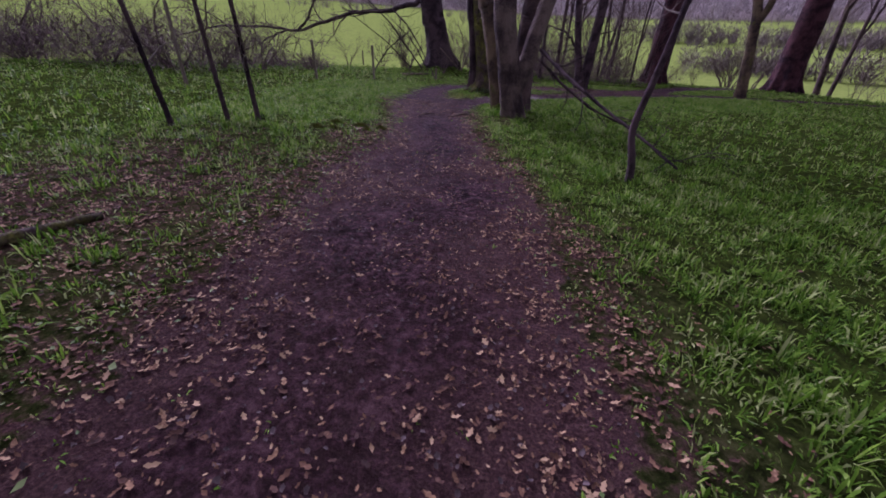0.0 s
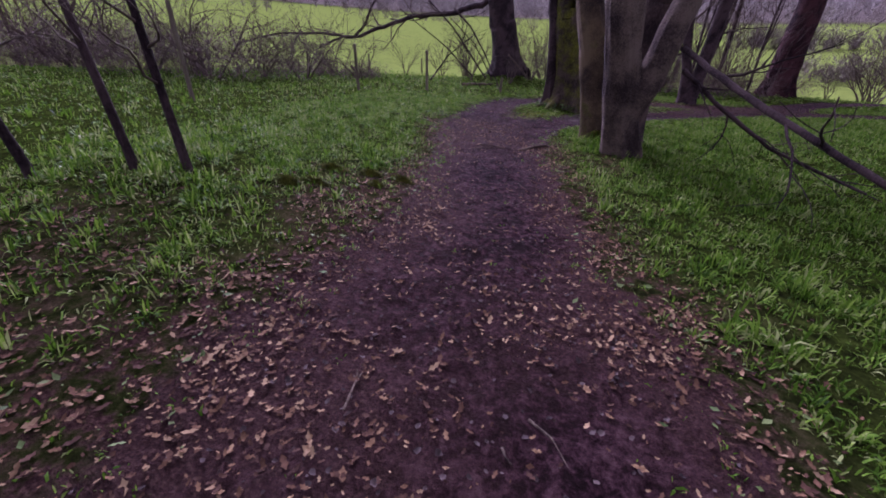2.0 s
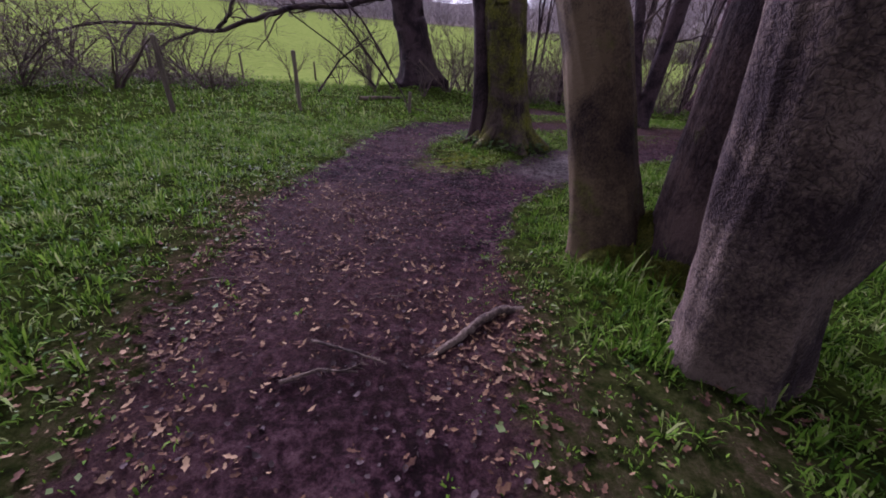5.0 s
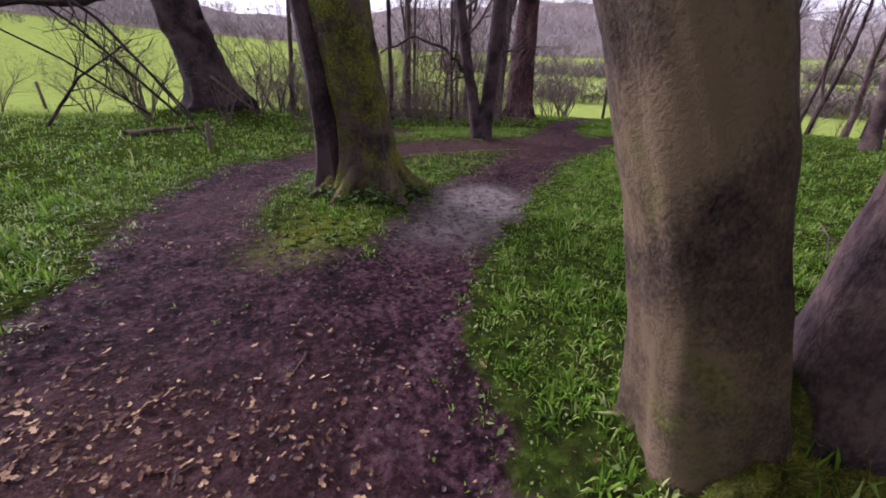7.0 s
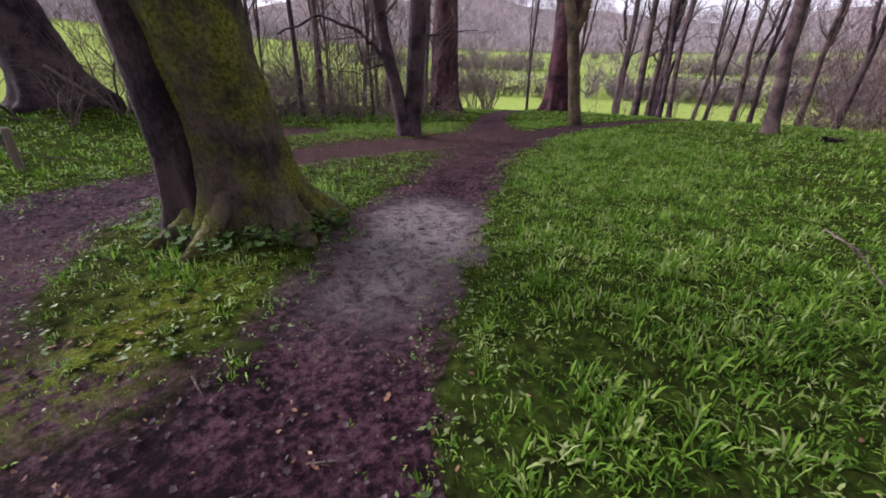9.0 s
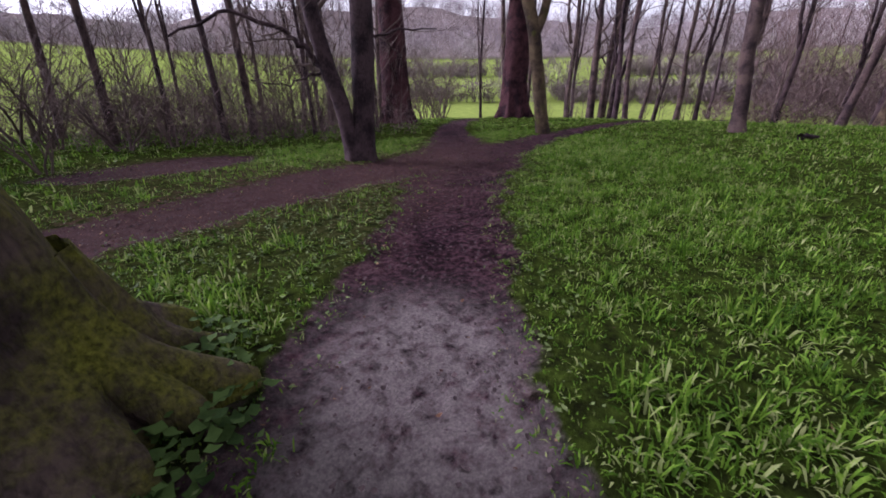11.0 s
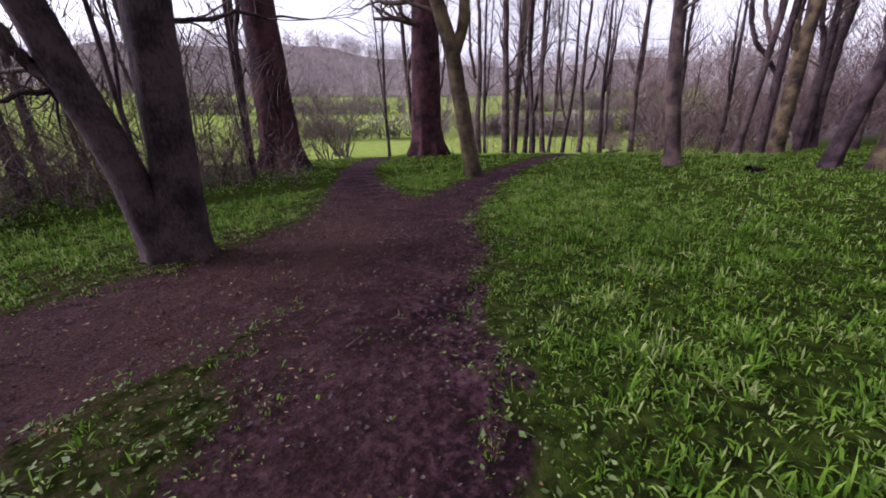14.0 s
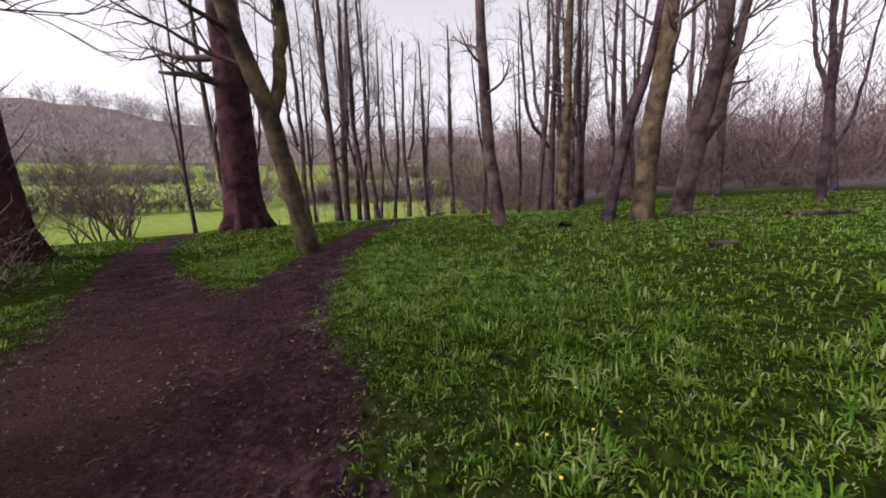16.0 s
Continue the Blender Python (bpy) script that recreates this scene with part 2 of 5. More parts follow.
def ground_material():
    m = bpy.data.materials.new("ground_mud_and_turf")
    m.use_nodes = True
    n, l = m.node_tree.nodes, m.node_tree.links
    b = n["Principled BSDF"]
    tc = n.new("ShaderNodeTexCoord")

    def no(scale, detail, rough=0.55):
        x = n.new("ShaderNodeTexNoise")
        x.inputs["Scale"].default_value, x.inputs["Detail"].default_value, x.inputs["Roughness"].default_value = scale, detail, rough
        l.new(tc.outputs["Object"], x.inputs[0])
        return x.outputs[0]

    def ramp(src, stops):
        r = n.new("ShaderNodeValToRGB")
        while len(r.color_ramp.elements) < len(stops):
            r.color_ramp.elements.new(0.5)
        for e, (p, c) in zip(r.color_ramp.elements, stops):
            e.position, e.color = p, (*c, 1)
        l.new(src, r.inputs[0])
        return r.outputs[0]

    def mixed(f, a, c):
        x = n.new("ShaderNodeMix")
        x.data_type = "RGBA"
        l.new(f, x.inputs[0])
        l.new(a, x.inputs[6])
        l.new(c, x.inputs[7])
        return x.outputs[2]

    def attr(name):
        a = n.new("ShaderNodeAttribute")
        a.attribute_name = name
        return a.outputs["Fac"]

    def math2(op, a, c):
        x = n.new("ShaderNodeMath")
        x.operation, x.use_clamp = op, True
        for i, v in enumerate((a, c)):
            if isinstance(v, float):
                x.inputs[i].default_value = v
            else:
                l.new(v, x.inputs[i])
        return x.outputs[0]

    fine, mid, wide, lump = no(55, 8, 0.7), no(9, 8, 0.65), no(1.1, 5), no(16, 10, 0.75)
    damp = n.new("ShaderNodeMath")
    damp.operation = "MULTIPLY_ADD"
    l.new(no(2.3, 7, 0.65), damp.inputs[0])
    damp.inputs[1].default_value = 0.42
    l.new(math2("SUBTRACT", lump, 0.22), damp.inputs[2])
    wet = n.new("ShaderNodeMath")
    wet.operation = "MULTIPLY_ADD"
    l.new(attr("tread"), wet.inputs[0])
    wet.inputs[1].default_value = -0.02
    l.new(damp.outputs[0], wet.inputs[2])
    mud = ramp(wet.outputs[0], [(0.41, (0.008, 0.004, 0.005)), (0.48, (0.028, 0.012, 0.017)), (0.55, (0.060, 0.029, 0.036)), (0.66, (0.112, 0.064, 0.068))])
    pale_mud = ramp(fine, [(0.3, (0.10, 0.083, 0.080)), (0.7, (0.25, 0.212, 0.20))])
    litter = ramp(fine, [(0.3, (0.018, 0.009, 0.010)), (0.5, (0.055, 0.028, 0.027)), (0.72, (0.13, 0.078, 0.062))])
    turf = ramp(mid, [(0.35, (0.011, 0.012, 0.005)), (0.5, (0.026, 0.038, 0.007)), (0.65, (0.050, 0.078, 0.011))])
    # pasture green, with the greying of distant haze blended into it
    field = ramp(wide, [(0.3, (0.140, 0.192, 0.038)), (0.7, (0.205, 0.260, 0.058))])
    # woodland floor, its brown lightened to carry the mist over the far hill
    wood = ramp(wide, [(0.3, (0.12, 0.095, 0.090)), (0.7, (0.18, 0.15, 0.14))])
    col = mixed(attr("field"), turf, field)
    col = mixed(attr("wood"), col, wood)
    edge = n.new("ShaderNodeMapRange")
    edge.inputs["From Min"].default_value, edge.inputs["From Max"].default_value = 0.42, 0.58
    add = n.new("ShaderNodeMath")
    add.operation = "MULTIPLY_ADD"
    l.new(mid, add.inputs[0])
    add.inputs[1].default_value = 0.5
    sub = n.new("ShaderNodeMath")
    sub.operation = "SUBTRACT"
    l.new(attr("mud"), sub.inputs[0])
    sub.inputs[1].default_value = 0.25
    l.new(sub.outputs[0], add.inputs[2])
    l.new(add.outputs[0], edge.inputs["Value"])
    bare = mixed(math2("MULTIPLY", attr("litter"), 0.85), mud, litter)
    bare = mixed(math2("MULTIPLY", attr("pale_mud"), ramp(mid, [(0.32, (0, 0, 0)), (0.55, (1, 1, 1))])), bare, pale_mud)
    col = mixed(math2("MULTIPLY", attr("litter"), ramp(mid, [(0.42, (0, 0, 0)), (0.58, (1, 1, 1))])), col, litter)
    col = mixed(edge.outputs[0], col, bare)
    mossy = ramp(fine, [(0.35, (0.035, 0.044, 0.006)), (0.5, (0.095, 0.118, 0.010)), (0.65, (0.165, 0.190, 0.018))])
    col = mixed(math2("MULTIPLY", attr("moss"), ramp(mid, [(0.42, (0, 0, 0)), (0.54, (1, 1, 1))])), col, mossy)
    l.new(col, b.inputs["Base Color"])
    ro = n.new("ShaderNodeMapRange")
    ro.inputs["To Min"].default_value, ro.inputs["To Max"].default_value = 0.7, 1.0
    l.new(mid, ro.inputs["Value"])
    l.new(ro.outputs[0], b.inputs["Roughness"])
    l.new(math2("MULTIPLY", edge.outputs[0], 0.03), b.inputs["Specular IOR Level"])
    bp = n.new("ShaderNodeBump")
    bp.inputs["Strength"].default_value, bp.inputs["Distance"].default_value = 1.0, 0.06
    hgt = n.new("ShaderNodeMath")
    hgt.operation = "MULTIPLY_ADD"
    l.new(fine, hgt.inputs[0])
    hgt.inputs[1].default_value = 0.5
    l.new(lump, hgt.inputs[2])
    l.new(hgt.outputs[0], bp.inputs["Height"])
    l.new(bp.outputs[0], b.inputs["Normal"])
    return m


GROUND = ground_material()

# ---- the lie of the land ----
# each way: (x, y, half width)
WAY_MAIN = [(0.75, -16, 1.3), (0.75, -9.3, 1.35), (0.72, -8, 1.32), (0.6, -6.3, 1.35), (0.3, -4.5, 1.3), (0.12, -3, 1.0), (-0.12, -1.6, 0.9), (-0.4, 0, 0.9), (-0.75, 1.5, 1.05), (-0.95, 3.0, 1.3), (-0.9, 4.2, 1.4)]
WAY_LEFT = [(-1.2, 4.6, 1.0), (-1.75, 6.2, 0.68), (-1.6, 7.6, 0.75), (-1.1, 9.2, 0.7), (0.2, 10.6, 0.7), (1.7, 11.3, 0.85), (4.2, 12.1, 1.05), (6.2, 12.2, 1.2), (7.6, 12.8, 1.4)]
WAY_RIGHT = [(-0.3, 4.0, 0.9), (0.55, 4.9, 0.55), (1.4, 6.1, 0.75), (2.9, 7.7, 0.8), (4.35, 9.2, 0.75), (5.6, 10.5, 0.9), (7.4, 12.2, 1.4), (8.7, 13.6, 1.4)]
WAY_FORK_L = [(8.7, 14.0, 1.2), (10.2, 16.2, 0.8), (12.5, 19, 0.6), (16, 22.5, 0.6), (21, 26, 0.6), (30, 29, 0.6)]
WAY_FORK_R = [(8.9, 12.9, 1.1), (11.7, 13.6, 0.65), (16.5, 15.2, 0.5), (22, 16.2, 0.5), (29, 17, 0.5), (48, 19, 0.6)]
WAY_SIDE = [(0.2, 14.9, 0.7), (2.2, 15.6, 0.9), (3.0, 15.7, 0.5)]
WAYS = [WAY_MAIN, WAY_LEFT, WAY_RIGHT, WAY_FORK_L, WAY_FORK_R, WAY_SIDE]


RIPPLES = {}


def waves(x, y, s, seed=0):
    """Cheap smooth noise, about -1 to 1."""
    if seed not in RIPPLES:
        r = np.random.RandomState(seed)
        RIPPLES[seed] = [(r.uniform(0, 6.28), r.uniform(0, 6.28)) for _ in range(6)]
    v = 0
    for k, (a, p) in enumerate(RIPPLES[seed]):
        f, c, n = s * (1.0 + 0.55 * k), math.cos(a), math.sin(a)
        v = v + np.sin((x * c + y * n) * f + p + 1.3 * np.sin((x * n - y * c) * f * 0.7 + p)) / (1 + 0.4 * k)
    return v / 3.2


def inside(x, y, way):
    """How deep a place lies in a way: 0 at its edge, growing to its middle, in metres."""
    best = np.full(np.shape(x), -99.0)
    for (ax, ay, aw), (bx, by, bw) in zip(way, way[1:]):
        dx, dy = bx - ax, by - ay
        u = np.clip(((x - ax) * dx + (y - ay) * dy) / (dx * dx + dy * dy), 0, 1)
        best = np.maximum(best, aw + (bw - aw) * u - np.hypot(x - ax - u * dx, y - ay - u * dy))
    return best


def depth_in_ways(x, y):
    d = np.max([inside(x, y, w) for w in WAYS], axis=0)
    return d + 0.15 * waves(x, y, 2.6, 1) + 0.13 * waves(x, y, 7.0, 2) + 0.08 * waves(x, y, 19.0, 5)


def bump_at(x, y, cx, cy, r, h):
    return h * np.exp(-((x - cx) ** 2 + (y - cy) ** 2) / (r * r))


def bearing(x, y):
    return np.degrees(np.arctan2(x - 5, y - 5))


def smooth(v, a, b):
    u = np.clip((v - a) / (b - a), 0, 1)
    return u * u * (3 - 2 * u)


def land(x, y):
    """Height of the ground."""
    x, y = np.asarray(x, float), np.asarray(y, float)
    near = np.clip(1 - np.hypot(x - 5, y - 5) / 60, 0, 1)
    z = near * (0.035 * waves(x, y, 0.9, 3) + 0.05 * waves(x, y, 0.3, 4))
    z = z + bump_at(x, y, -3.6, -3.0, 1.8, 0.22) + bump_at(x, y, 0.35, 7.3, 1.2, 0.10) + bump_at(x, y, 1.45, 2.35, 0.6, 0.12) + bump_at(x, y, 1.55, 1.15, 0.5, 0.06)
    z = z + bump_at(x, y, -3.5, 19.5, 2.2, 0.5) + bump_at(x, y, 11.6, 22.3, 2.0, 0.2) + bump_at(x, y, 20.1, 22.0, 2.0, 0.2)
    d = depth_in_ways(x, y)
    z = z - 0.05 * smooth(d, -0.15, 0.35) * near
    r = np.hypot(x - 5, y - 5)
    b = bearing(x, y)
    # valley, then the pasture rising and wooded hills behind it
    open_side = smooth(b, -110, -80) * (1 - smooth(b, 82, 100))
    dip = -0.9 * smooth(r, 22, 40) * open_side
    rise = 0.115 * np.maximum(r - 50, 0)
    hill = smooth(r, 230, 430) * (33 + 24 * np.exp(-((b - 38) / 22) ** 2) - 12 * waves(x, y, 0.012, 8) + 5 * waves(x, y, 0.04, 9))
    z = z + open_side * (dip + np.minimum(rise, 22) + hill)
    z = z + (1 - open_side) * (smooth(r, 14, 60) * 1.6 + smooth(r, 60, 300) * 18)
    return z


def field_at(x, y):
    r, b = np.hypot(x - 5, y - 5), bearing(x, y)
    edge = 26 - 9 * np.exp(-((b + 35) / 28) ** 2)
    return smooth(r, edge, edge + 5) * smooth(b, -110, -80) * (1 - smooth(b, 78, 95)) * (1 - smooth(r, 215, 240))


def litter_at(x, y):
    a = bump_at(x, y, -2.6, -5.6, 1.7, 1.1) + bump_at(x, y, -1.1, -2.6, 0.9, 1.2) + bump_at(x, y, 1.65, -6.4, 0.9, 1.1) + bump_at(x, y, 1.75, -8.3, 0.8, 1.0) + bump_at(x, y, -3.4, -7.6, 1.6, 0.8) + bump_at(x, y, 1.2, -3.6, 0.8, 0.7) + bump_at(x, y, -0.4, -7.6, 0.9, 0.8)
    a = a + bump_at(x, y, 1.3, 0.4, 0.6, 0.6) + bump_at(x, y, -1.6, 3.2, 1.0, 0.7) + bump_at(x, y, -1.3, 6.8, 1.2, 0.5) + bump_at(x, y, 3.2, 12.0, 2.6, 1.0) + bump_at(x, y, 0.6, 11.0, 1.2, 0.8) + bump_at(x, y, 6.5, 12.6, 1.6, 0.8) + bump_at(x, y, -1.0, 1.6, 1.2, 0.7) + bump_at(x, y, -0.2, -5.0, 0.9, 0.7) + bump_at(x, y, 1.5, -10, 0.9, 1.0) + bump_at(x, y, -0.9, -9.4, 0.9, 0.8) + bump_at(x, y, 0.9, -1.6, 0.6, 0.6) + bump_at(x, y, 1.5, 15.3, 1.4, 0.8) + bump_at(x, y, 8.5, 14.3, 2.0, 0.6)
    a = a + 0.85 * np.exp(-((inside(x, y, WAY_MAIN) + 0.02) / 0.33) ** 2) * (1 - smooth(y, 1.0, 3.0))
    return np.clip(a + 0.25 * waves(x, y, 2.2, 6) * (a > 0.1), 0, 1)


# how far the mud turns paler, in three patches along the right-hand way
def pale_mud_at(x, y):
    return np.clip(bump_at(x, y, 1.75, 6.3, 0.6, 1.5) + bump_at(x, y, 2.25, 6.95, 0.55, 1.4) + bump_at(x, y, 1.1, 5.6, 0.5, 0.8), 0, 1)


def mesh_from(name, verts, faces, mat, flat=False):
    me = bpy.data.meshes.new(name)
    me.from_pydata(verts if isinstance(verts, list) else verts.tolist(), [], faces if isinstance(faces, list) else faces.tolist())
    me.polygons.foreach_set("use_smooth", np.full(len(me.polygons), not flat))
    me.materials.append(mat)
    return me


def part(name, me, parent=None, label=""):
    ob = new(name, me)
    if parent:
        ob.parent = parent
    return tagged(ob, label)


def spread(lo, hi, step, far, n):
    """Even steps in the middle, wider ones beside them, then ever longer ones out to far on both sides."""
    k = (np.arange(1, n + 1) / n) ** 3
    return np.concatenate([(lo[0] - far * k)[::-1], np.arange(lo[0], lo[1], 0.1), np.arange(lo[1], hi[0], step), np.arange(hi[0], hi[1], 0.1), hi[1] + far * k])


gx, gy = spread((-6.5, -3.4), (9, 18), 0.06, 1500, 60), spread((-11, -10.5), (14.4, 19.5), 0.06, 1500, 60)
X, Y = np.meshgrid(gx, gy)
Z = land(X, Y)
D = depth_in_ways(X, Y)
trod = smooth(D, -0.1, 0.4)
Z = Z + trod * (0.016 * waves(X, Y, 9, 11) + 0.016 * waves(X, Y, 19, 12) + 0.011 * waves(X, Y, 41, 14) - 0.026 * np.maximum(waves(X, Y, 13, 13), 0.2))
nx, ny = len(gx), len(gy)
idx = np.arange(nx * ny).reshape(ny, nx)
quads = np.stack([idx[:-1, :-1], idx[:-1, 1:], idx[1:, 1:], idx[1:, :-1]], -1).reshape(-1, 4)
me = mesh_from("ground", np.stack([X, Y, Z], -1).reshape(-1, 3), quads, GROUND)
for key, val in (("tread", smooth(D, 0.3, 0.85)), ("mud", np.clip(0.5 + D * 1.6, 0, 1)), ("field", field_at(X, Y)), ("litter", litter_at(X, Y)), ("pale_mud", pale_mud_at(X, Y)), ("moss", np.clip(bump_at(X, Y, -0.65, 5.5, 0.38, 1.0) + bump_at(X, Y, -0.1, 6.1, 0.4, 1.0) + bump_at(X, Y, 1.45, 2.0, 0.42, 1.2), 0, 1)),
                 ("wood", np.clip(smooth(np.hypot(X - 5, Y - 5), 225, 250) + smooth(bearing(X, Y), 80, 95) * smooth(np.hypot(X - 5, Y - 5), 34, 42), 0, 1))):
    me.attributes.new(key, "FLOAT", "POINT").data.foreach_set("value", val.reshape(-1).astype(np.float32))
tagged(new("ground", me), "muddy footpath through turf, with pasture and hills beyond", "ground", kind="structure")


# ---- growing things ----
class Geo:
    def __init__(self):
        self.v, self.f, self.n = [], [], 0

    def add(self, v, f):
        self.v.append(np.asarray(v, float))
        self.f.extend([tuple(int(i) + self.n for i in q) for q in f])
        self.n += len(v)

    def mesh(self, name, mat, flat=False):
        return mesh_from(name, np.concatenate(self.v), self.f, mat, flat)

    def tube(self, pts, rad, sides=6, shape=None, tip=True):
        """A skin round a line; shape(angle, height) scales the radius."""
        pts = np.asarray(pts, float)
        k = len(pts)
        tan = np.gradient(pts, axis=0)
        tan /= np.linalg.norm(tan, axis=1)[:, None] + 1e-9
        ref = np.array([1.0, 0, 0]) if abs(tan[0][0]) < 0.8 else np.array([0, 1.0, 0])
        a = np.arange(sides) / sides * 2 * np.pi
        rings = []
        for i in range(k):
            u = ref - tan[i] * (ref @ tan[i])
            u /= np.linalg.norm(u)
            w = np.cross(tan[i], u)
            ref = u
            r = rad[i] * (shape(a, i) if shape else 1)
            rings.append(pts[i] + (np.cos(a) * r)[:, None] * u + (np.sin(a) * r)[:, None] * w)
        v = np.concatenate(rings)
        f = []
        for i in range(k - 1):
            for j in range(sides):
                j2 = (j + 1) % sides
                f.append((i * sides + j, i * sides + j2, (i + 1) * sides + j2, (i + 1) * sides + j))
        if tip:
            f.append(tuple((k - 1) * sides + j for j in range(sides)))
        self.add(v, f)


def bent(rng, p, d, length, steps, wob, lift):
    """A wandering line from p along d."""
    p, d = np.array(p, float), np.array(d, float)
    d /= np.linalg.norm(d)
    out = [p.copy()]
    for _ in range(steps):
        d = d + rng.normal(0, wob, 3) + np.array([0, 0, lift])
        d /= np.linalg.norm(d)
        p = p + d * length / steps
        out.append(p.copy())
    return np.array(out)


def branch(geo, rng, p, d, length, r, level, kids=4, wob=0.18, lift=0.06, sides=6):
    steps = max(3, int(4 + level))
    pts = bent(rng, p, d, length, steps, wob, lift)
    rad = np.linspace(r, max(r * 0.28, 0.003), steps + 1)
    geo.tube(pts, rad, max(3, sides))
    if level <= 0:
        return
    for k in range(kids):
        u = rng.uniform(0.25, 0.98)
        i = min(int(u * steps), steps - 1)
        q = pts[i] + (pts[i + 1] - pts[i]) * (u * steps - i)
        t = pts[i + 1] - pts[i]
        t = t / np.linalg.norm(t)
        side = rng.normal(0, 1, 3)
        side -= t * (side @ t)
        side /= np.linalg.norm(side) + 1e-9
        nd = t * rng.uniform(0.5, 1.0) + side * rng.uniform(0.5, 0.95) + np.array([0, 0, 0.15])
        branch(geo, rng, q, nd, length * rng.uniform(0.4, 0.68), max(rad[i] * 0.5, 0.004), level - 1, kids, wob, lift, sides - 1)


def stem(geo, rng, pts, dia, flare=0.5, lobes=5, sides=40, taper=0.5, wob=0.02, fall=0.35, rough=0.02, sunk=0.25):
    """One trunk through (x, y, height) places, with root flare and an uneven skin."""
    px, py, ph = (np.array(c, float) for c in zip(*pts))
    z0 = float(land(px[0], py[0]))
    lo, top = (ph[0] - sunk if ph[0] < 0.5 else ph[0]), ph[-1]
    h = np.concatenate([np.linspace(lo, min(lo + 2.8, top), max(30, sides * 3 // 4)), np.linspace(min(lo + 2.8, top), top, 20)[1:]])
    jitter = np.cumsum(rng.normal(0, wob, (len(h), 2)), axis=0) * np.clip((h - 1.5) / 4, 0, 1)[:, None]
    sx, sy = (np.interp(h, ph, c) for c in (px, py))
    for _ in range(3):
        sx[1:-1], sy[1:-1] = (sx[:-2] + 2 * sx[1:-1] + sx[2:]) / 4, (sy[:-2] + 2 * sy[1:-1] + sy[2:]) / 4
    line = np.stack([sx + jitter[:, 0], sy + jitter[:, 1], z0 + h], -1)
    q = rng.uniform(0, 6.28, 8)
    rad = dia / 2 * (1 - taper * np.clip((h - lo) / (top - lo), 0, 1))

    def skin(a, i):
        e = math.exp(-max(h[i], 0) / fall)
        lobe = 0.5 + 0.5 * np.cos(lobes * a + q[0] + 0.7 * np.sin(a * 2 + q[1]))
        s = 1 + flare * e * (0.35 + 0.9 * lobe ** 2)
        s = s + rough * (np.sin(2 * a + q[2] + h[i] * 0.9) + 0.8 * np.sin(3 * a + q[6] + h[i] * 1.7) + 0.7 * np.sin(7 * a + q[3] - h[i] * 1.4) + 0.5 * np.sin(13 * a + q[4] + h[i] * 3) + 0.7 * np.sin(h[i] * 5 + q[5] + 2 * a) + 0.5 * np.sin(h[i] * 11 + q[7] + 3 * a) + 0.35 * np.sin(21 * a + 3 * np.sin(h[i] * 4 + q[2])) + 0.3 * np.sin(h[i] * 23 + 5 * a + q[3]))
        return s

    geo.tube(line, rad, sides, skin)
    return line, rad, h


def limbs_on(c, rng, line, rad, h, count, first, reach, level=2, kids=4, rise=0.5, thick=0.34):
    top = h[-1]
    for k in range(count):
        u = first + (top - first) * (k + rng.uniform(0, 0.9)) / max(count, 1)
        i = min(max(int(np.searchsorted(h, u)) - 1, 0), len(line) - 1)
        a = rng.uniform(0, 6.28)
        branch(c, rng, line[i], (math.cos(a), math.sin(a), rise * rng.uniform(0.5, 1.6)), reach * rng.uniform(0.6, 1.1) * (1 - 0.45 * u / top), max(rad[i] * thick, 0.014), level, kids)


def tree(stems, mat, seed=0, label="", group="", flare=0.5, lobes=5, sides=36, taper=0.5, fall=0.35, rough=0.02, limbs=8, first=4.0, reach=3.2, level=2, kids=4, rise=0.6, extra=(), twig=None, other=None):
    """A bare tree. stems: (places, width at the foot); extra: limbs as (places, width, twigs)."""
    rng = np.random.RandomState(seed + 7)
    top = new("tree")
    c = Geo()
    lines = []
    for k, (pts, dia) in enumerate(stems):
        g = Geo()
        own = pts[0][2] < 0.5
        lines.append(stem(g, rng, pts, dia, flare if own else 0.15, lobes, sides if k == 0 else max(16, sides // 2), taper, 0.02, fall, rough))
        part("trunk" if k == 0 else "stem", g.mesh("trunk", other if k and other else mat), top)
    for line, rad, h in lines:
        limbs_on(c, rng, line, rad, h, limbs, max(first, h[0] + 1.0), reach, level, kids, rise)
    for pts, dia, twigs in extra:
        g = Geo()
        p = np.array(pts, float)
        s = np.linspace(0, len(p) - 1, len(p) * 4)
        fine = np.stack([np.interp(s, np.arange(len(p)), p[:, i]) for i in range(3)], -1)
        fine[1:-1] += rng.normal(0, 0.03, (len(fine) - 2, 3))
        r = np.linspace(dia / 2, dia / 7, len(fine))
        g.tube(fine, r, 10)
        part("limb", g.mesh("limb", mat), top)
        for _ in range(twigs):
            i = rng.randint(len(fine) // 5, len(fine) - 1)
            d = fine[i + 1] - fine[i]
            d = d / np.linalg.norm(d) + rng.normal(0, 0.6, 3)
            branch(c, rng, fine[i], d, rng.uniform(0.8, 2.4) * max(dia, 0.1) ** 0.3 * 1.5, max(r[i] * 0.45, 0.008), 2, 3, 0.2, 0.02)
    if c.n:
        part("crown", c.mesh("crown", twig or TWIG), top)
    return tagged(top, label or "bare leafless tree standing in the grass", "tree", group)


def straight(x, y, lean=(0, 0), height=13.0, rng=None):
    b = rng.uniform(-0.25, 0.25, 4) if rng is not None else (0, 0, 0, 0)
    return [(x, y, 0), (x + lean[0] * height * 0.4 + b[0], y + lean[1] * height * 0.4 + b[1], height * 0.4), (x + lean[0] * height + b[2], y + lean[1] * height + b[3], height)]


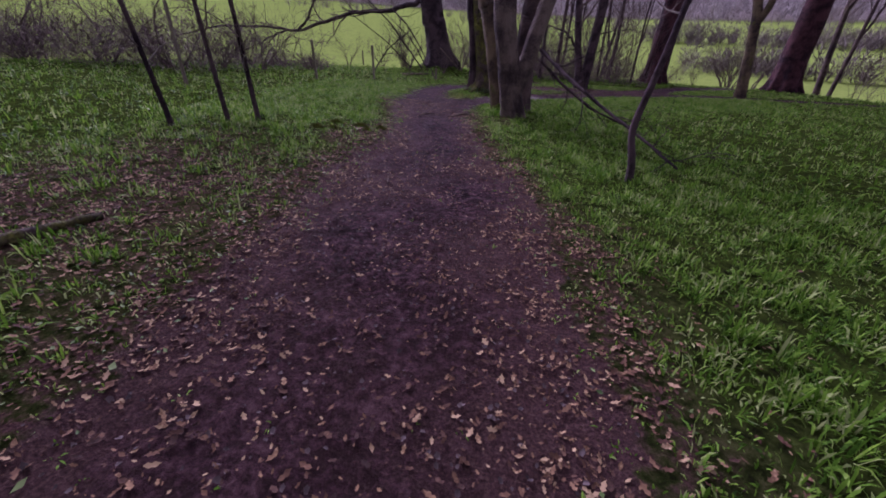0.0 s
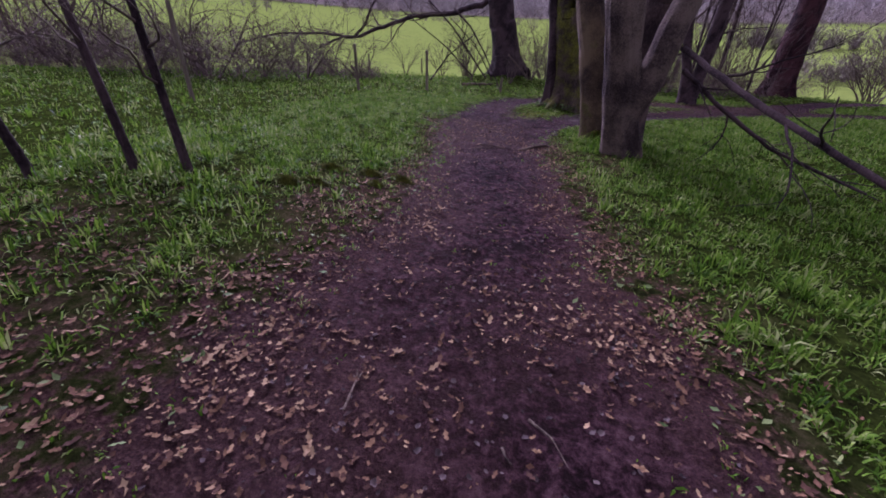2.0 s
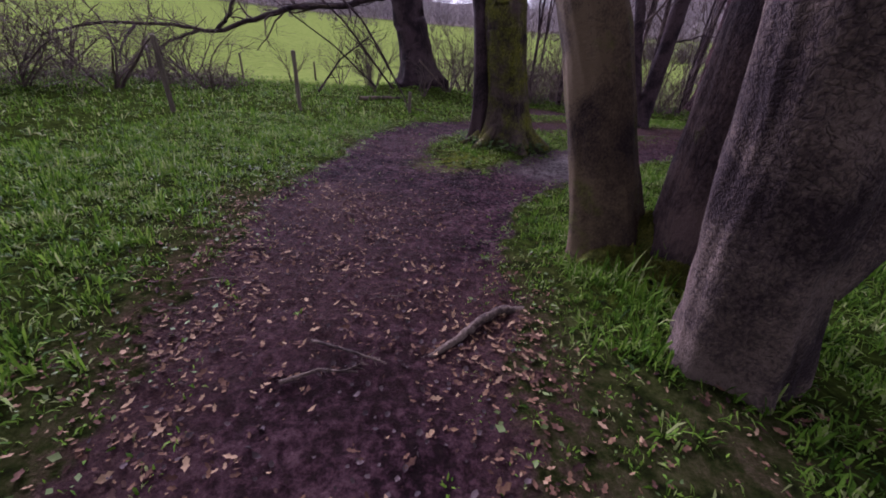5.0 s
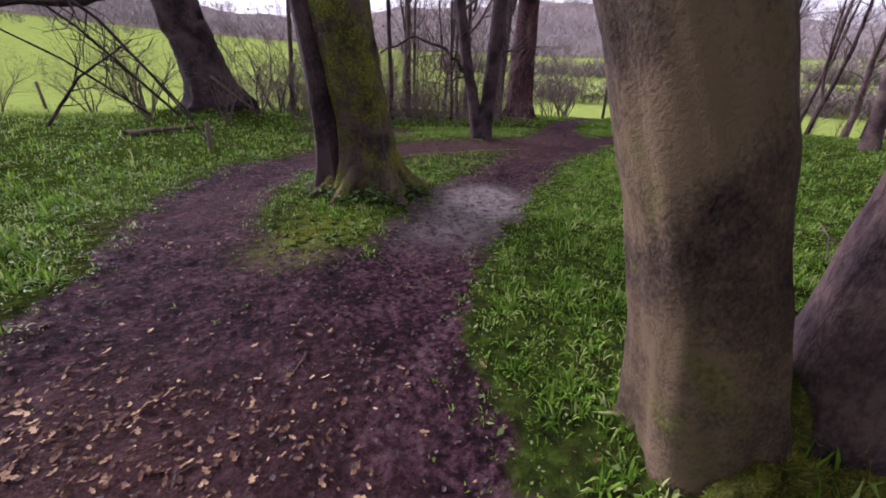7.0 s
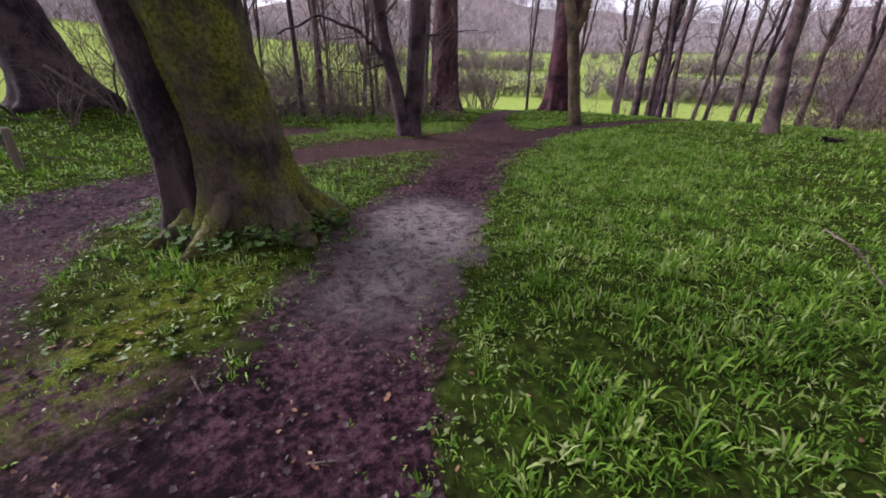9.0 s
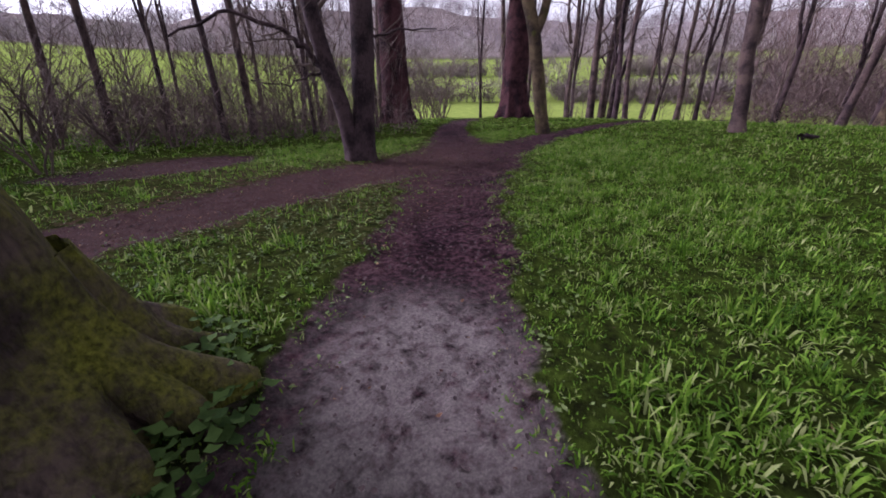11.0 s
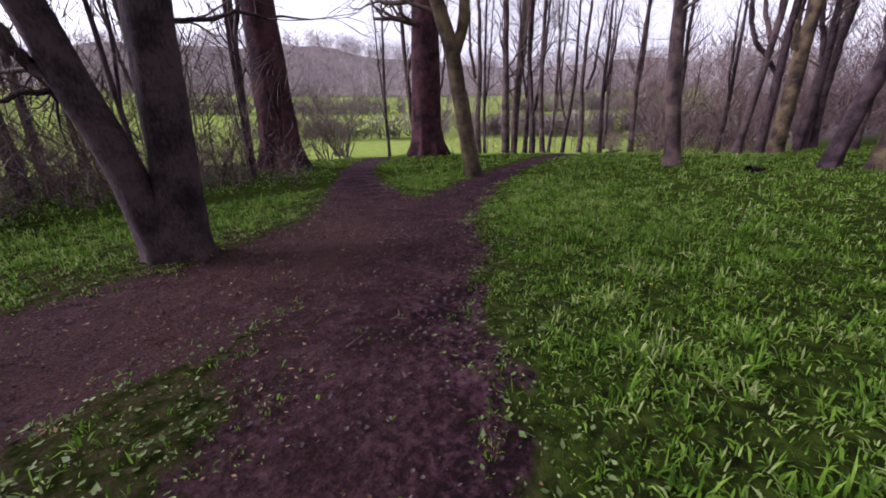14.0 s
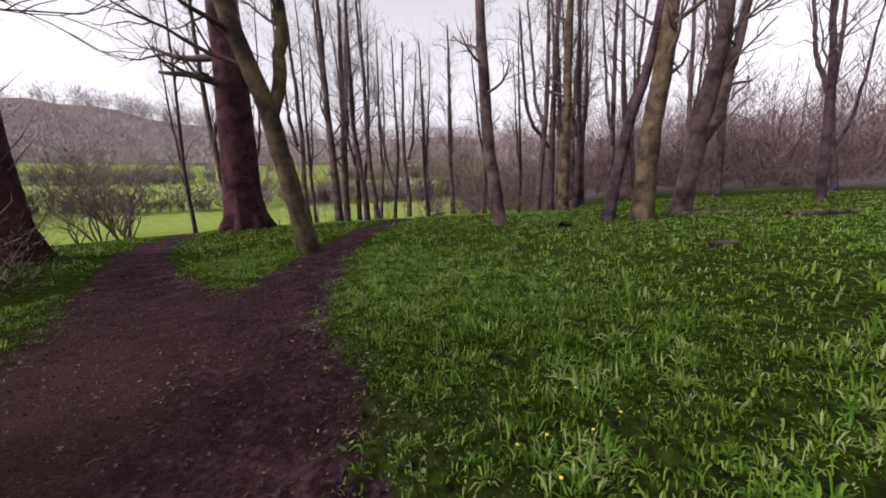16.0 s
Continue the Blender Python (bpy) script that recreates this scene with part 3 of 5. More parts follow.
# the mossy old tree between the two ways
moss_tree = tree([([(0.43, 7.32, 0), (0.35, 7.2, 0.8), (0.25, 7.12, 1.4), (0.16, 7.05, 2.0), (0.05, 7.0, 3), (-0.2, 7.2, 7), (-0.3, 7.5, 14)], 0.80), ([(-0.02, 7.34, 0), (-0.09, 7.22, 0.6), (-0.13, 7.15, 1.1), (-0.23, 7.1, 2.0), (-0.5, 7.1, 4.5), (-0.8, 7.3, 10)], 0.38)],
                 BARK_MOSS, 1, "old leafless tree with moss over its bark and flared roots", flare=1.1, lobes=6, sides=120, fall=0.33, rough=0.026, limbs=5, first=4.5, reach=4, other=BARK_DARK)
for k in range(8):
    a = 0.35 + k * 0.785 + 0.25 * math.sin(k * 2.3)
    ux, uy = math.cos(a), math.sin(a)
    g = Geo()
    reach = 0.78 + 0.18 * math.sin(k * 1.7)
    pts = [(0.43 + ux * q, 7.32 + uy * q, float(land(0.43, 7.32)) + z) for q, z in ((0.24, 0.75), (0.36, 0.42), (0.50, 0.2), (0.66, 0.07), (reach + 0.1, -0.06))]
    t = np.linspace(0, 4, 17)
    line = np.stack([np.interp(t, range(5), [p[i] for p in pts]) for i in range(3)], -1)
    g.tube(line, np.interp(t, range(5), [0.15, 0.14, 0.115, 0.085, 0.045]), 14, lambda b, i: 1 + 0.1 * np.sin(3 * b + i * 0.5) + 0.06 * np.sin(5 * b - i))
    part("root", g.mesh("root", BARK_MOSS), moss_tree)
# the pair of trunks beside the way
twin = tree([([(1.20, 2.45, 0), (1.09, 2.48, 0.4), (0.985, 2.54, 0.8), (0.885, 2.60, 1.2), (0.79, 2.70, 1.6), (0.67, 2.78, 2.0), (0.4, 2.95, 3), (0.0, 3.2, 6), (-0.3, 3.4, 12)], 0.53)], BARK_PALE, 2, "pale barked trunk grown from a mossy base", flare=0.3, sides=120, fall=0.4, rough=0.022, limbs=5, first=5, taper=0.45)
for x, y, z, r in ((0.675, 2.445, 1.22, 0.048),):
    g = Geo()
    ax = np.array([-0.8, -0.6, 0.0])
    c0 = np.array([x, y, z]) - ax * 0.026
    g.tube([c0 - ax * 0.06, c0 - ax * 0.01, c0 + ax * 0.006, c0 + ax * 0.008, c0 - ax * 0.02], [r * 1.5, r * 1.4, r * 1.15, r * 1.0, r * 0.5], 14, lambda a, i: 1 + 0.25 * np.sin(2 * a + x * 9) + 0.15 * np.sin(3 * a))
    part("knot_hole", g.mesh("knot_hole", HOLE), twin, "dark knot hole")
tree([([(1.72, 2.25, 0), (1.68, 2.20, 0.86), (1.63, 2.13, 1.65), (1.61, 2.10, 1.97), (1.6, 2.02, 3.9), (1.9, 2.1, 12)], 0.52)], BARK_GREY, 3, "brown trunk leaning away from its pale twin", flare=0.3, sides=120, fall=0.3, rough=0.024, limbs=5, first=5, taper=0.3)
tree([([(1.53, 1.11, 0), (1.43, 1.04, 0.4), (1.33, 0.97, 0.8), (1.24, 0.90, 1.2), (1.14, 0.83, 1.6), (1.04, 0.76, 2.0), (0.85, 0.65, 3.2), (0.6, 0.5, 6), (0.4, 0.4, 11)], 0.54), ([(1.47, 1.0, 0.65), (1.63, 1.0, 1.03), (1.72, 1.03, 1.44), (1.80, 1.06, 1.9), (2.3, 1.2, 4.2), (3.2, 1.5, 10)], 0.40)],
     BARK_FLAKED, 4, "thick forked trunk with pale flaking bark beside the path", flare=0.3, sides=120, fall=0.4, rough=0.028, limbs=4, first=5)
tree([([(-3.5, 19.2, 0), (-3.75, 19.2, 1.5), (-4.2, 19.1, 3.4), (-5.0, 19, 8), (-5.5, 19, 16)], 1.55)], BARK_DARK, 5, "massive dark trunk at the pasture edge with one long low limb", flare=0.75, lobes=6, sides=56, fall=0.5, limbs=6, first=5.5, reach=6,
     extra=[([(-4.3, 19.05, 4.4), (-5.5, 19, 3.95), (-7.1, 19, 3.5), (-9.5, 19, 3.3), (-11.8, 19, 2.6), (-13.7, 19, 2.0), (-16, 19, 2.15), (-20, 18.8, 2.0), (-23, 18.5, 1.2)], 0.34, 26),
            ([(-13.7, 19, 2.0), (-12.9, 19, 2.8), (-11.9, 19, 4.4), (-11.5, 19, 6)], 0.2, 7), ([(-14.5, 19, 2.05), (-16, 18, 1.2), (-15.2, 16.8, 0.3)], 0.16, 7), ([(-18, 19, 2.1), (-17.5, 17.5, 1.2), (-17.2, 16.5, 0.2)], 0.16, 8)])
for seed, x, y, d, e in ((6, 11.6, 22.2, 1.35, 0.62), (7, 20.1, 22.1, 1.62, 0.7)):
    tree([([(x, y, 0), (x - 0.05, y + 0.05, 3), (x - 0.05, y + 0.1, 8), (x, y, 26)], d)], BARK_RED, seed, "tall redwood trunk with fibrous red-brown bark", "redwoods", flare=0.5, lobes=9, sides=56, taper=0.75, fall=e, rough=0.02, limbs=16, first=6.5, reach=4.2, level=2, kids=4, rise=0.05)
tree([([(5.26, 13.6, 0), (5.37, 13.58, 1.2), (5.42, 13.56, 2.7), (5.5, 13.5, 8), (5.5, 13.5, 12)], 0.52), ([(5.08, 13.64, 0.05), (4.9, 13.7, 1.2), (4.70, 13.8, 1.95), (4.58, 13.85, 2.7), (4.2, 14, 6), (4, 14, 9)], 0.38)],
     BARK_DARK, 8, "dark leafless forked tree beside the path junction", flare=0.35, sides=48, limbs=7, first=2.6, reach=3,
     extra=[([(4.72, 13.79, 1.9), (4.5, 13.85, 2.05), (4.25, 13.9, 2.35), (3.95, 13.97, 2.62), (3.0, 14.2, 2.9), (2.0, 14.4, 2.4)], 0.15, 9), ([(4.68, 13.8, 1.9), (4.4, 13.9, 1.85), (3.9, 14, 1.6), (3.2, 14.2, 1.7)], 0.07, 4), ([(5.42, 13.56, 2.5), (6.2, 13.4, 2.75), (7.2, 13.2, 2.85)], 0.07, 5)])
tree([([(14.0, 15.1, 0), (13.95, 15.2, 0.7), (13.8, 15.45, 2.4), (13.69, 15.6, 3.75), (13.37, 16.08, 5.4), (12.8, 16.8, 9), (12.6, 17, 12)], 0.52), ([(13.70, 15.58, 3.5), (13.84, 15.38, 4.4), (13.85, 15.33, 5.5), (13.9, 15.3, 12)], 0.34)],
     BARK_PALE, 9, "slim pale tree forked above head height between two paths", flare=0.25, sides=32, taper=0.45, limbs=6, first=4.6, reach=3.2, extra=[([(13.4, 16.0, 5.3), (12.6, 16.6, 5.7), (11.6, 17.2, 6.6)], 0.16, 6)])
tree([([(20.9, 10.42, 0), (20.9, 10.55, 1.2), (20.87, 10.9, 3.9), (20.86, 11.0, 7), (20.8, 11, 13)], 0.56)], BARK_GREY, 10, "single slim trunk standing in the grass", flare=0.3, sides=32, taper=0.5, limbs=8, first=5, reach=3)
tree([([(22.06, 4.62, 0), (22.03, 4.52, 2), (21.95, 4.22, 4.6), (21.85, 3.9, 7.3), (21.7, 3.4, 14)], 0.86)], BARK_PALE, 11, "stout pale trunk at the edge of the clearing", flare=0.35, sides=32, limbs=7, first=5, reach=4)
tree([([(22.4, 5.9, 0), (22.25, 5.3, 3.6), (22.03, 4.5, 6.3), (21.8, 3.8, 12)], 0.5)], BARK_DARK, 12, "dark slender trunk crossing behind a stouter one", sides=24, limbs=6, first=6)
tree([([(24.75, 2.25, 0), (24.64, 1.95, 1.85), (24.5, 1.5, 5), (24.35, 1.1, 8), (24.2, 0.7, 13)], 0.88), ([(24.55, 1.7, 3.0), (24.34, 1.05, 4.3), (24.18, 0.56, 7.1), (23.9, -0.3, 12)], 0.5)], BARK_GREY, 13, "stout forked trunk at the edge of the clearing", flare=0.35, sides=32, limbs=7, first=5, reach=4)

tree([([(30.9, 6.97, 0), (30.95, 6.9, 2), (31.0, 6.8, 5), (31.1, 6.6, 8), (31.2, 6.4, 15)], 0.74)], BARK_PALE, 14, "stout pale trunk with a snapped side limb", flare=0.3, sides=32, limbs=8, first=7, reach=4,
     extra=[([(30.95, 6.9, 4.6), (30.75, 7.25, 5.2), (30.7, 7.35, 6.3)], 0.34, 0)])
tree([([(34.5, 7.5, 0), (34.5, 7.5, 4), (34.55, 7.45, 7), (34.7, 7.2, 11), (34.8, 7, 16)], 0.5), ([(34.5, 7.5, 4.4), (34.2, 8.0, 5.3), (33.75, 8.8, 6.3), (33.55, 9.15, 8), (33.5, 9.25, 10.5), (33.4, 9.4, 14)], 0.28)], BARK_DARK, 15, "dark tree with one arm curving out and up", flare=0.3, sides=24, limbs=9, first=6, reach=4)

# slim trees along the wood edge: a few shapes, set out again and again
rng = np.random.RandomState(3)
shapes = []
for i in range(6):
    hi, fork = rng.uniform(12, 16), rng.uniform(2.2, 5.0)
    ax, ay, bx, by = rng.uniform(-0.5, 0.5, 4)
    main = [(0, 0, 0), (ax * 0.5, ay * 0.5, 2.0), (ax, ay, 4.5), (ax * 0.8 + bx * 0.5, ay * 0.8 + by * 0.5, 8), (ax + bx, ay + by, hi)]
    fx, fy = (np.interp(fork, [p[2] for p in main], [p[k] for p in main]) for k in (0, 1))
    a = rng.uniform(0, 6.28)
    arm = [(fx + math.cos(a) * q, fy + math.sin(a) * q, fork + z) for q, z in ((0, -0.1), (0.28, 0.5), (0.55, 1.4), (0.8, 3.2), (1.3, hi * 0.62))]
    shapes.append(tree([(main, 0.38), (arm, 0.21)], (BARK_GREY, BARK_DARK)[i % 2], 30 + i, "slim leafless forked tree at the wood edge", "trees along the wood edge", flare=0.3, sides=12, taper=0.75, limbs=13, first=2.8 + i % 3, reach=3.0, level=2, kids=4, rise=1.2))
SPOTS = [(27.5, 21.3, 1.6), (26.8, 19.0, 1.0), (26.6, 18.2, 0.9), (28.2, 20.2, 0.8), (43, 21.4, 1.5), (33.2, 5.9, 1.3), (40, 6.6, 1.2), (37.0, 4.9, 1.1), (32.6, 3.85, 1.2), (36.5, 5.4, 1.0), (31.5, 8.6, 0.8), (34, 24, 1.1), (31, 22.5, 0.8), (36, 20.5, 0.9), (39, 23, 1.0), (30, 24.5, 0.8), (33, 27, 1.0), (38, 18, 0.8), (45, 17, 1.0), (50, 21, 1.0), (25.5, 25.5, 0.8),
         (23.4, 28.5, 0.7), (27, 29, 0.9), (3.4, 19.4, 0.36), (4.6, 21, 0.42), (6.6, 20.2, 0.30), (7.8, 22.5, 0.42), (2.2, 22.6, 0.48), (8.9, 24, 0.48), (5.4, 25, 0.36), (0.6, 20.6, 0.36), (9.8, 21, 0.30), (6.8, 28, 0.48), (3, 27, 0.42), (-0.9, 24, 0.42), (12.9, 27.5, 0.8), (14.6, 29, 0.6), (9.5, 29.5, 0.7), (30, 0, 1.0), (33, -3, 1.1), (36, 1.5, 1.0), (29, -6, 1.0), (38, -5, 1.2), (34, -10, 1.1), (41, 0, 1.0), (42, 10, 1.1), (46, 5, 1.2), (39, 13, 0.9)]
for i, (x, y, s) in enumerate(SPOTS):
    k = i % 6
    wide, tall = s, min(1.25, 0.75 + 0.35 * s)
    m = Matrix.Translation((x, y, float(land(x, y)) - 0.05)) @ Matrix.Rotation(i * 2.4, 4, "Z") @ Matrix.Diagonal((wide ** 0.8, wide ** 0.8, tall, 1))
    if i < 6:
        shapes[k].matrix_basis = m
    else:
        copy_thing(shapes[k], m)

# three saplings in the rough grass, and a snapped one by the way
for i, (x, y, dx, dy) in enumerate([(-4.11, -3.74, -0.068, -0.094), (-3.44, -3.25, -0.05, -0.053), (-3.01, -3.03, -0.042, -0.038)]):
    tree([([(x, y, 0), (x + dx * 0.5, y + dy * 0.5, 0.5), (x + dx * 1.1, y + dy * 1.1, 1.1), (x + dx * 2, y + dy * 2, 2.1), (x + dx * 3.2, y + dy * 3.2, 3.5)], 0.085)], BARK_DARK, 60 + i, "thin bare sapling in the rough grass", "saplings", flare=0.2, sides=12, limbs=10, first=0.8, reach=1.4, level=2, kids=3, rise=0.7)
tree([([(3.18, -3.78, 0), (3.15, -3.76, 0.3), (3.03, -3.7, 0.68), (3.13, -3.75, 1.4), (3.2, -3.78, 2.0), (3.4, -3.8, 3.6)], 0.10)], BARK_DARK, 65, "crooked dark sapling kinked near its foot", flare=0.2, sides=14, taper=0.4, limbs=6, first=2.0, reach=1.2, level=1)


def fallen(name, pts, dia, mat, label, seed, twigs=6, size=0.8, category="branch"):
    """A dead branch lying or leaning."""
    rng = np.random.RandomState(seed)
    p = np.array(pts, float)
    s = np.linspace(0, len(p) - 1, len(p) * 5)
    fine = np.stack([np.interp(s, np.arange(len(p)), p[:, i]) for i in range(3)], -1)
    fine[1:-1] += rng.normal(0, dia * 0.05, (len(fine) - 2, 3))
    g = Geo()
    r = np.linspace(dia / 2, dia / 4.5, len(fine)) * rng.uniform(0.9, 1.1, len(fine))
    g.tube(fine, r, 10)
    top = new(name, g.mesh(name, mat))
    if twigs:
        for _ in range(twigs):
            c = Geo()
            i = rng.randint(2, len(fine) - 1)
            d = fine[i + 1 if i + 1 < len(fine) else i] - fine[i - 1]
            d = d / np.linalg.norm(d) + rng.normal(0, 0.6, 3)
            branch(c, rng, fine[i], d, size * rng.uniform(0.5, 1.2), max(r[i] * 0.5, 0.006), 1, 3)
            part("twig", c.mesh("twig", mat), top)
    return tagged(top, label, category)


fallen("dead_branch", [(1.95, 0.85, 1.62), (2.5, -0.2, 1.15), (3.1, -1.3, 0.72), (3.75, -2.4, 0.3), (4.1, -3.0, 0.05)], 0.09, BARK_DARK, "dark dead branch leaning from a trunk to the grass", 70, 8, 1.0)
fallen("dead_branch", [(2.05, 0.95, 1.35), (2.6, 0.6, 0.9), (3.3, 0.4, 0.45), (4.45, 0.3, 0.05)], 0.07, BARK_DARK, "thin dead branch leaning down into the grass", 71, 9, 1.0)
fallen("dead_branch", [(-4.9, 12.2, 3.1), (-4.1, 12.1, 2.45), (-3.43, 12, 1.55), (-2.84, 11.9, 0.65), (-2.4, 11.6, 0.0)], 0.075, BARK_DARK, "curved dead branch propped beside the fence", 72, 11, 1.5)
fallen("dead_branch", [(-3.35, 18.0, 1.5), (-2.5, 18, 0.75), (-1.8, 18, 0.2)], 0.10, ROOT, "pale snapped branch leaning on a trunk", 73, 3, 0.5)
for k, pts in enumerate(([(-4.31, 17.49, 0.1), (-6.2, 16.6, 2.6), (-7.9, 15.3, 4.3)], [(-7.0, 15.2, 0.0), (-6.2, 15.8, 1.3), (-5.0, 16.7, 2.4)], [(-4.9, 16.4, 0.3), (-6.3, 15.6, 1.7), (-8.2, 13.9, 3.2)], [(-4.0, 17.3, 0.2), (-5.0, 16.7, 1.9), (-6.7, 15.9, 3.4)])):
    fallen("dead_branch", pts, 0.10 - 0.012 * k, BARK_DARK, "dark dead branch in a tangle at the pasture edge", 84 + k, 9, 1.6)
fallen("dead_branch", [(5.91, 4.36, 0.07), (5.23, 3.96, 0.12), (4.54, 3.62, 0.06)], 0.022, ROOT, "thin pale twig lying on the grass", 89, 3, 0.25)
fallen("log", [(-4.7, 13.6, 0.06), (-4.1, 14.4, 0.09), (-3.5, 15.3, 0.07)], 0.16, ROOT, "pale fallen log in the grass", 74, 0, category="log")
fallen("log", [(21.9, -0.5, 0.1), (22.4, -2.0, 0.14), (22.9, -3.6, 0.1)], 0.28, BARK_GREY, "brown fallen log lying in the grass", 75, 2, 0.8, category="log")
fallen("log", [(14.5, 5.3, 0.1), (14.45, 4.7, 0.1)], 0.16, BARK_DARK, "short dark log in the grass", 76, 0, category="log")
fallen("log", [(19.0, 8.1, 0.12), (19.4, 7.7, 0.12)], 0.24, BARK_DARK, "short dark log in the grass", 77, 0, category="log")
fallen("log", [(24.3, 2.3, 0.1), (24.0, 0.8, 0.12), (24.2, -0.6, 0.1)], 0.16, ROOT, "pale branch fallen at the foot of a forked trunk", 78, 4, 0.8, category="log")
fallen("log", [(-2.75, -7.9, 0.02), (-2.4, -7.3, 0.05), (-2.2, -6.75, 0.03)], 0.13, BARK_MOSS, "mossy rotten log among dead leaves", 79, 2, 0.4, category="log")
fallen("root", [(0.5, 1.52, -0.08), (0.28, 1.44, -0.03), (0.15, 1.30, -0.02), (0.04, 1.13, -0.03), (-0.08, 0.98, -0.05), (-0.26, 0.84, -0.09)], 0.075, ROOT, "worn bare root crossing the path edge", 80, 0, category="root")
fallen("root", [(0.50, 7.75, 0.25), (0.75, 7.5, 0.12), (1.0, 7.33, 0.07), (1.3, 7.1, 0.0)], 0.20, BARK_MOSS, "mossy root running to the path", 81, 0, category="root")
fallen("stick", [(-0.82, 0.87, -0.02), (-0.57, 0.81, 0.0), (-0.36, 0.78, -0.02)], 0.022, ROOT, "thin broken stick lying on the mud", 82, 1, 0.15, category="stick")
fallen("stick", [(-0.84, 0.55, -0.02), (-0.68, 0.65, 0.0), (-0.49, 0.69, -0.02)], 0.024, ROOT, "thin broken stick lying on the mud", 83, 1, 0.15, category="stick")


def fence_post(x, y, h, lean, w=0.09):
    """A weathered stake with a rough top."""
    z = float(land(x, y))
    b = bmesh.new()
    rings = []
    rng = np.random.RandomState(int(abs(x * 97 + y * 31)))
    for t in (-0.2, 0.0, h * 0.35, h * 0.7, h - 0.03, h):
        k = w / 2 * (1 if t < h else 0.8)
        rings.append([b.verts.new((x + lean[0] * t + sx * k * rng.uniform(0.85, 1.15), y + lean[1] * t + sy * k * rng.uniform(0.85, 1.15), z + t + (rng.uniform(-0.015, 0.015) if t >= h else 0))) for sx, sy in ((-1, -0.6), (-0.6, -1), (0.6, -1), (1, -0.6), (1, 0.6), (0.6, 1), (-0.6, 1), (-1, 0.6))])
    for r0, r1 in zip(rings, rings[1:]):
        for i in range(8):
            b.faces.new((r0[i], r0[(i + 1) % 8], r1[(i + 1) % 8], r1[i]))
    b.faces.new(rings[-1])
    me = bpy.data.meshes.new("fence_post")
    b.to_mesh(me)
    me.materials.append(POST)
    return tagged(new("fence_post", me), "weathered wooden fence post in the grass", "fence post", "fence posts")


for x, y, h, lean in [(-6.9, 7.3, 1.5, (-0.05, 0)), (-5.1, 9.65, 1.45, (-0.04, 0)), (-2.35, 11.1, 0.6, (0.02, 0)), (-13.0, 19.6, 1.15, (-0.05, 0)), (-10.1, 22, 1.0, (-0.03, 0)), (-8.6, 1.9, 2.3, (-0.02, 0.0)), (-7.4, 24, 1.0, (0, 0)), (-16.5, 17.6, 1.1, (0.03, 0)), (-1.2, 21.5, 0.9, (0, 0))]:
    fence_post(x, y, h, lean)


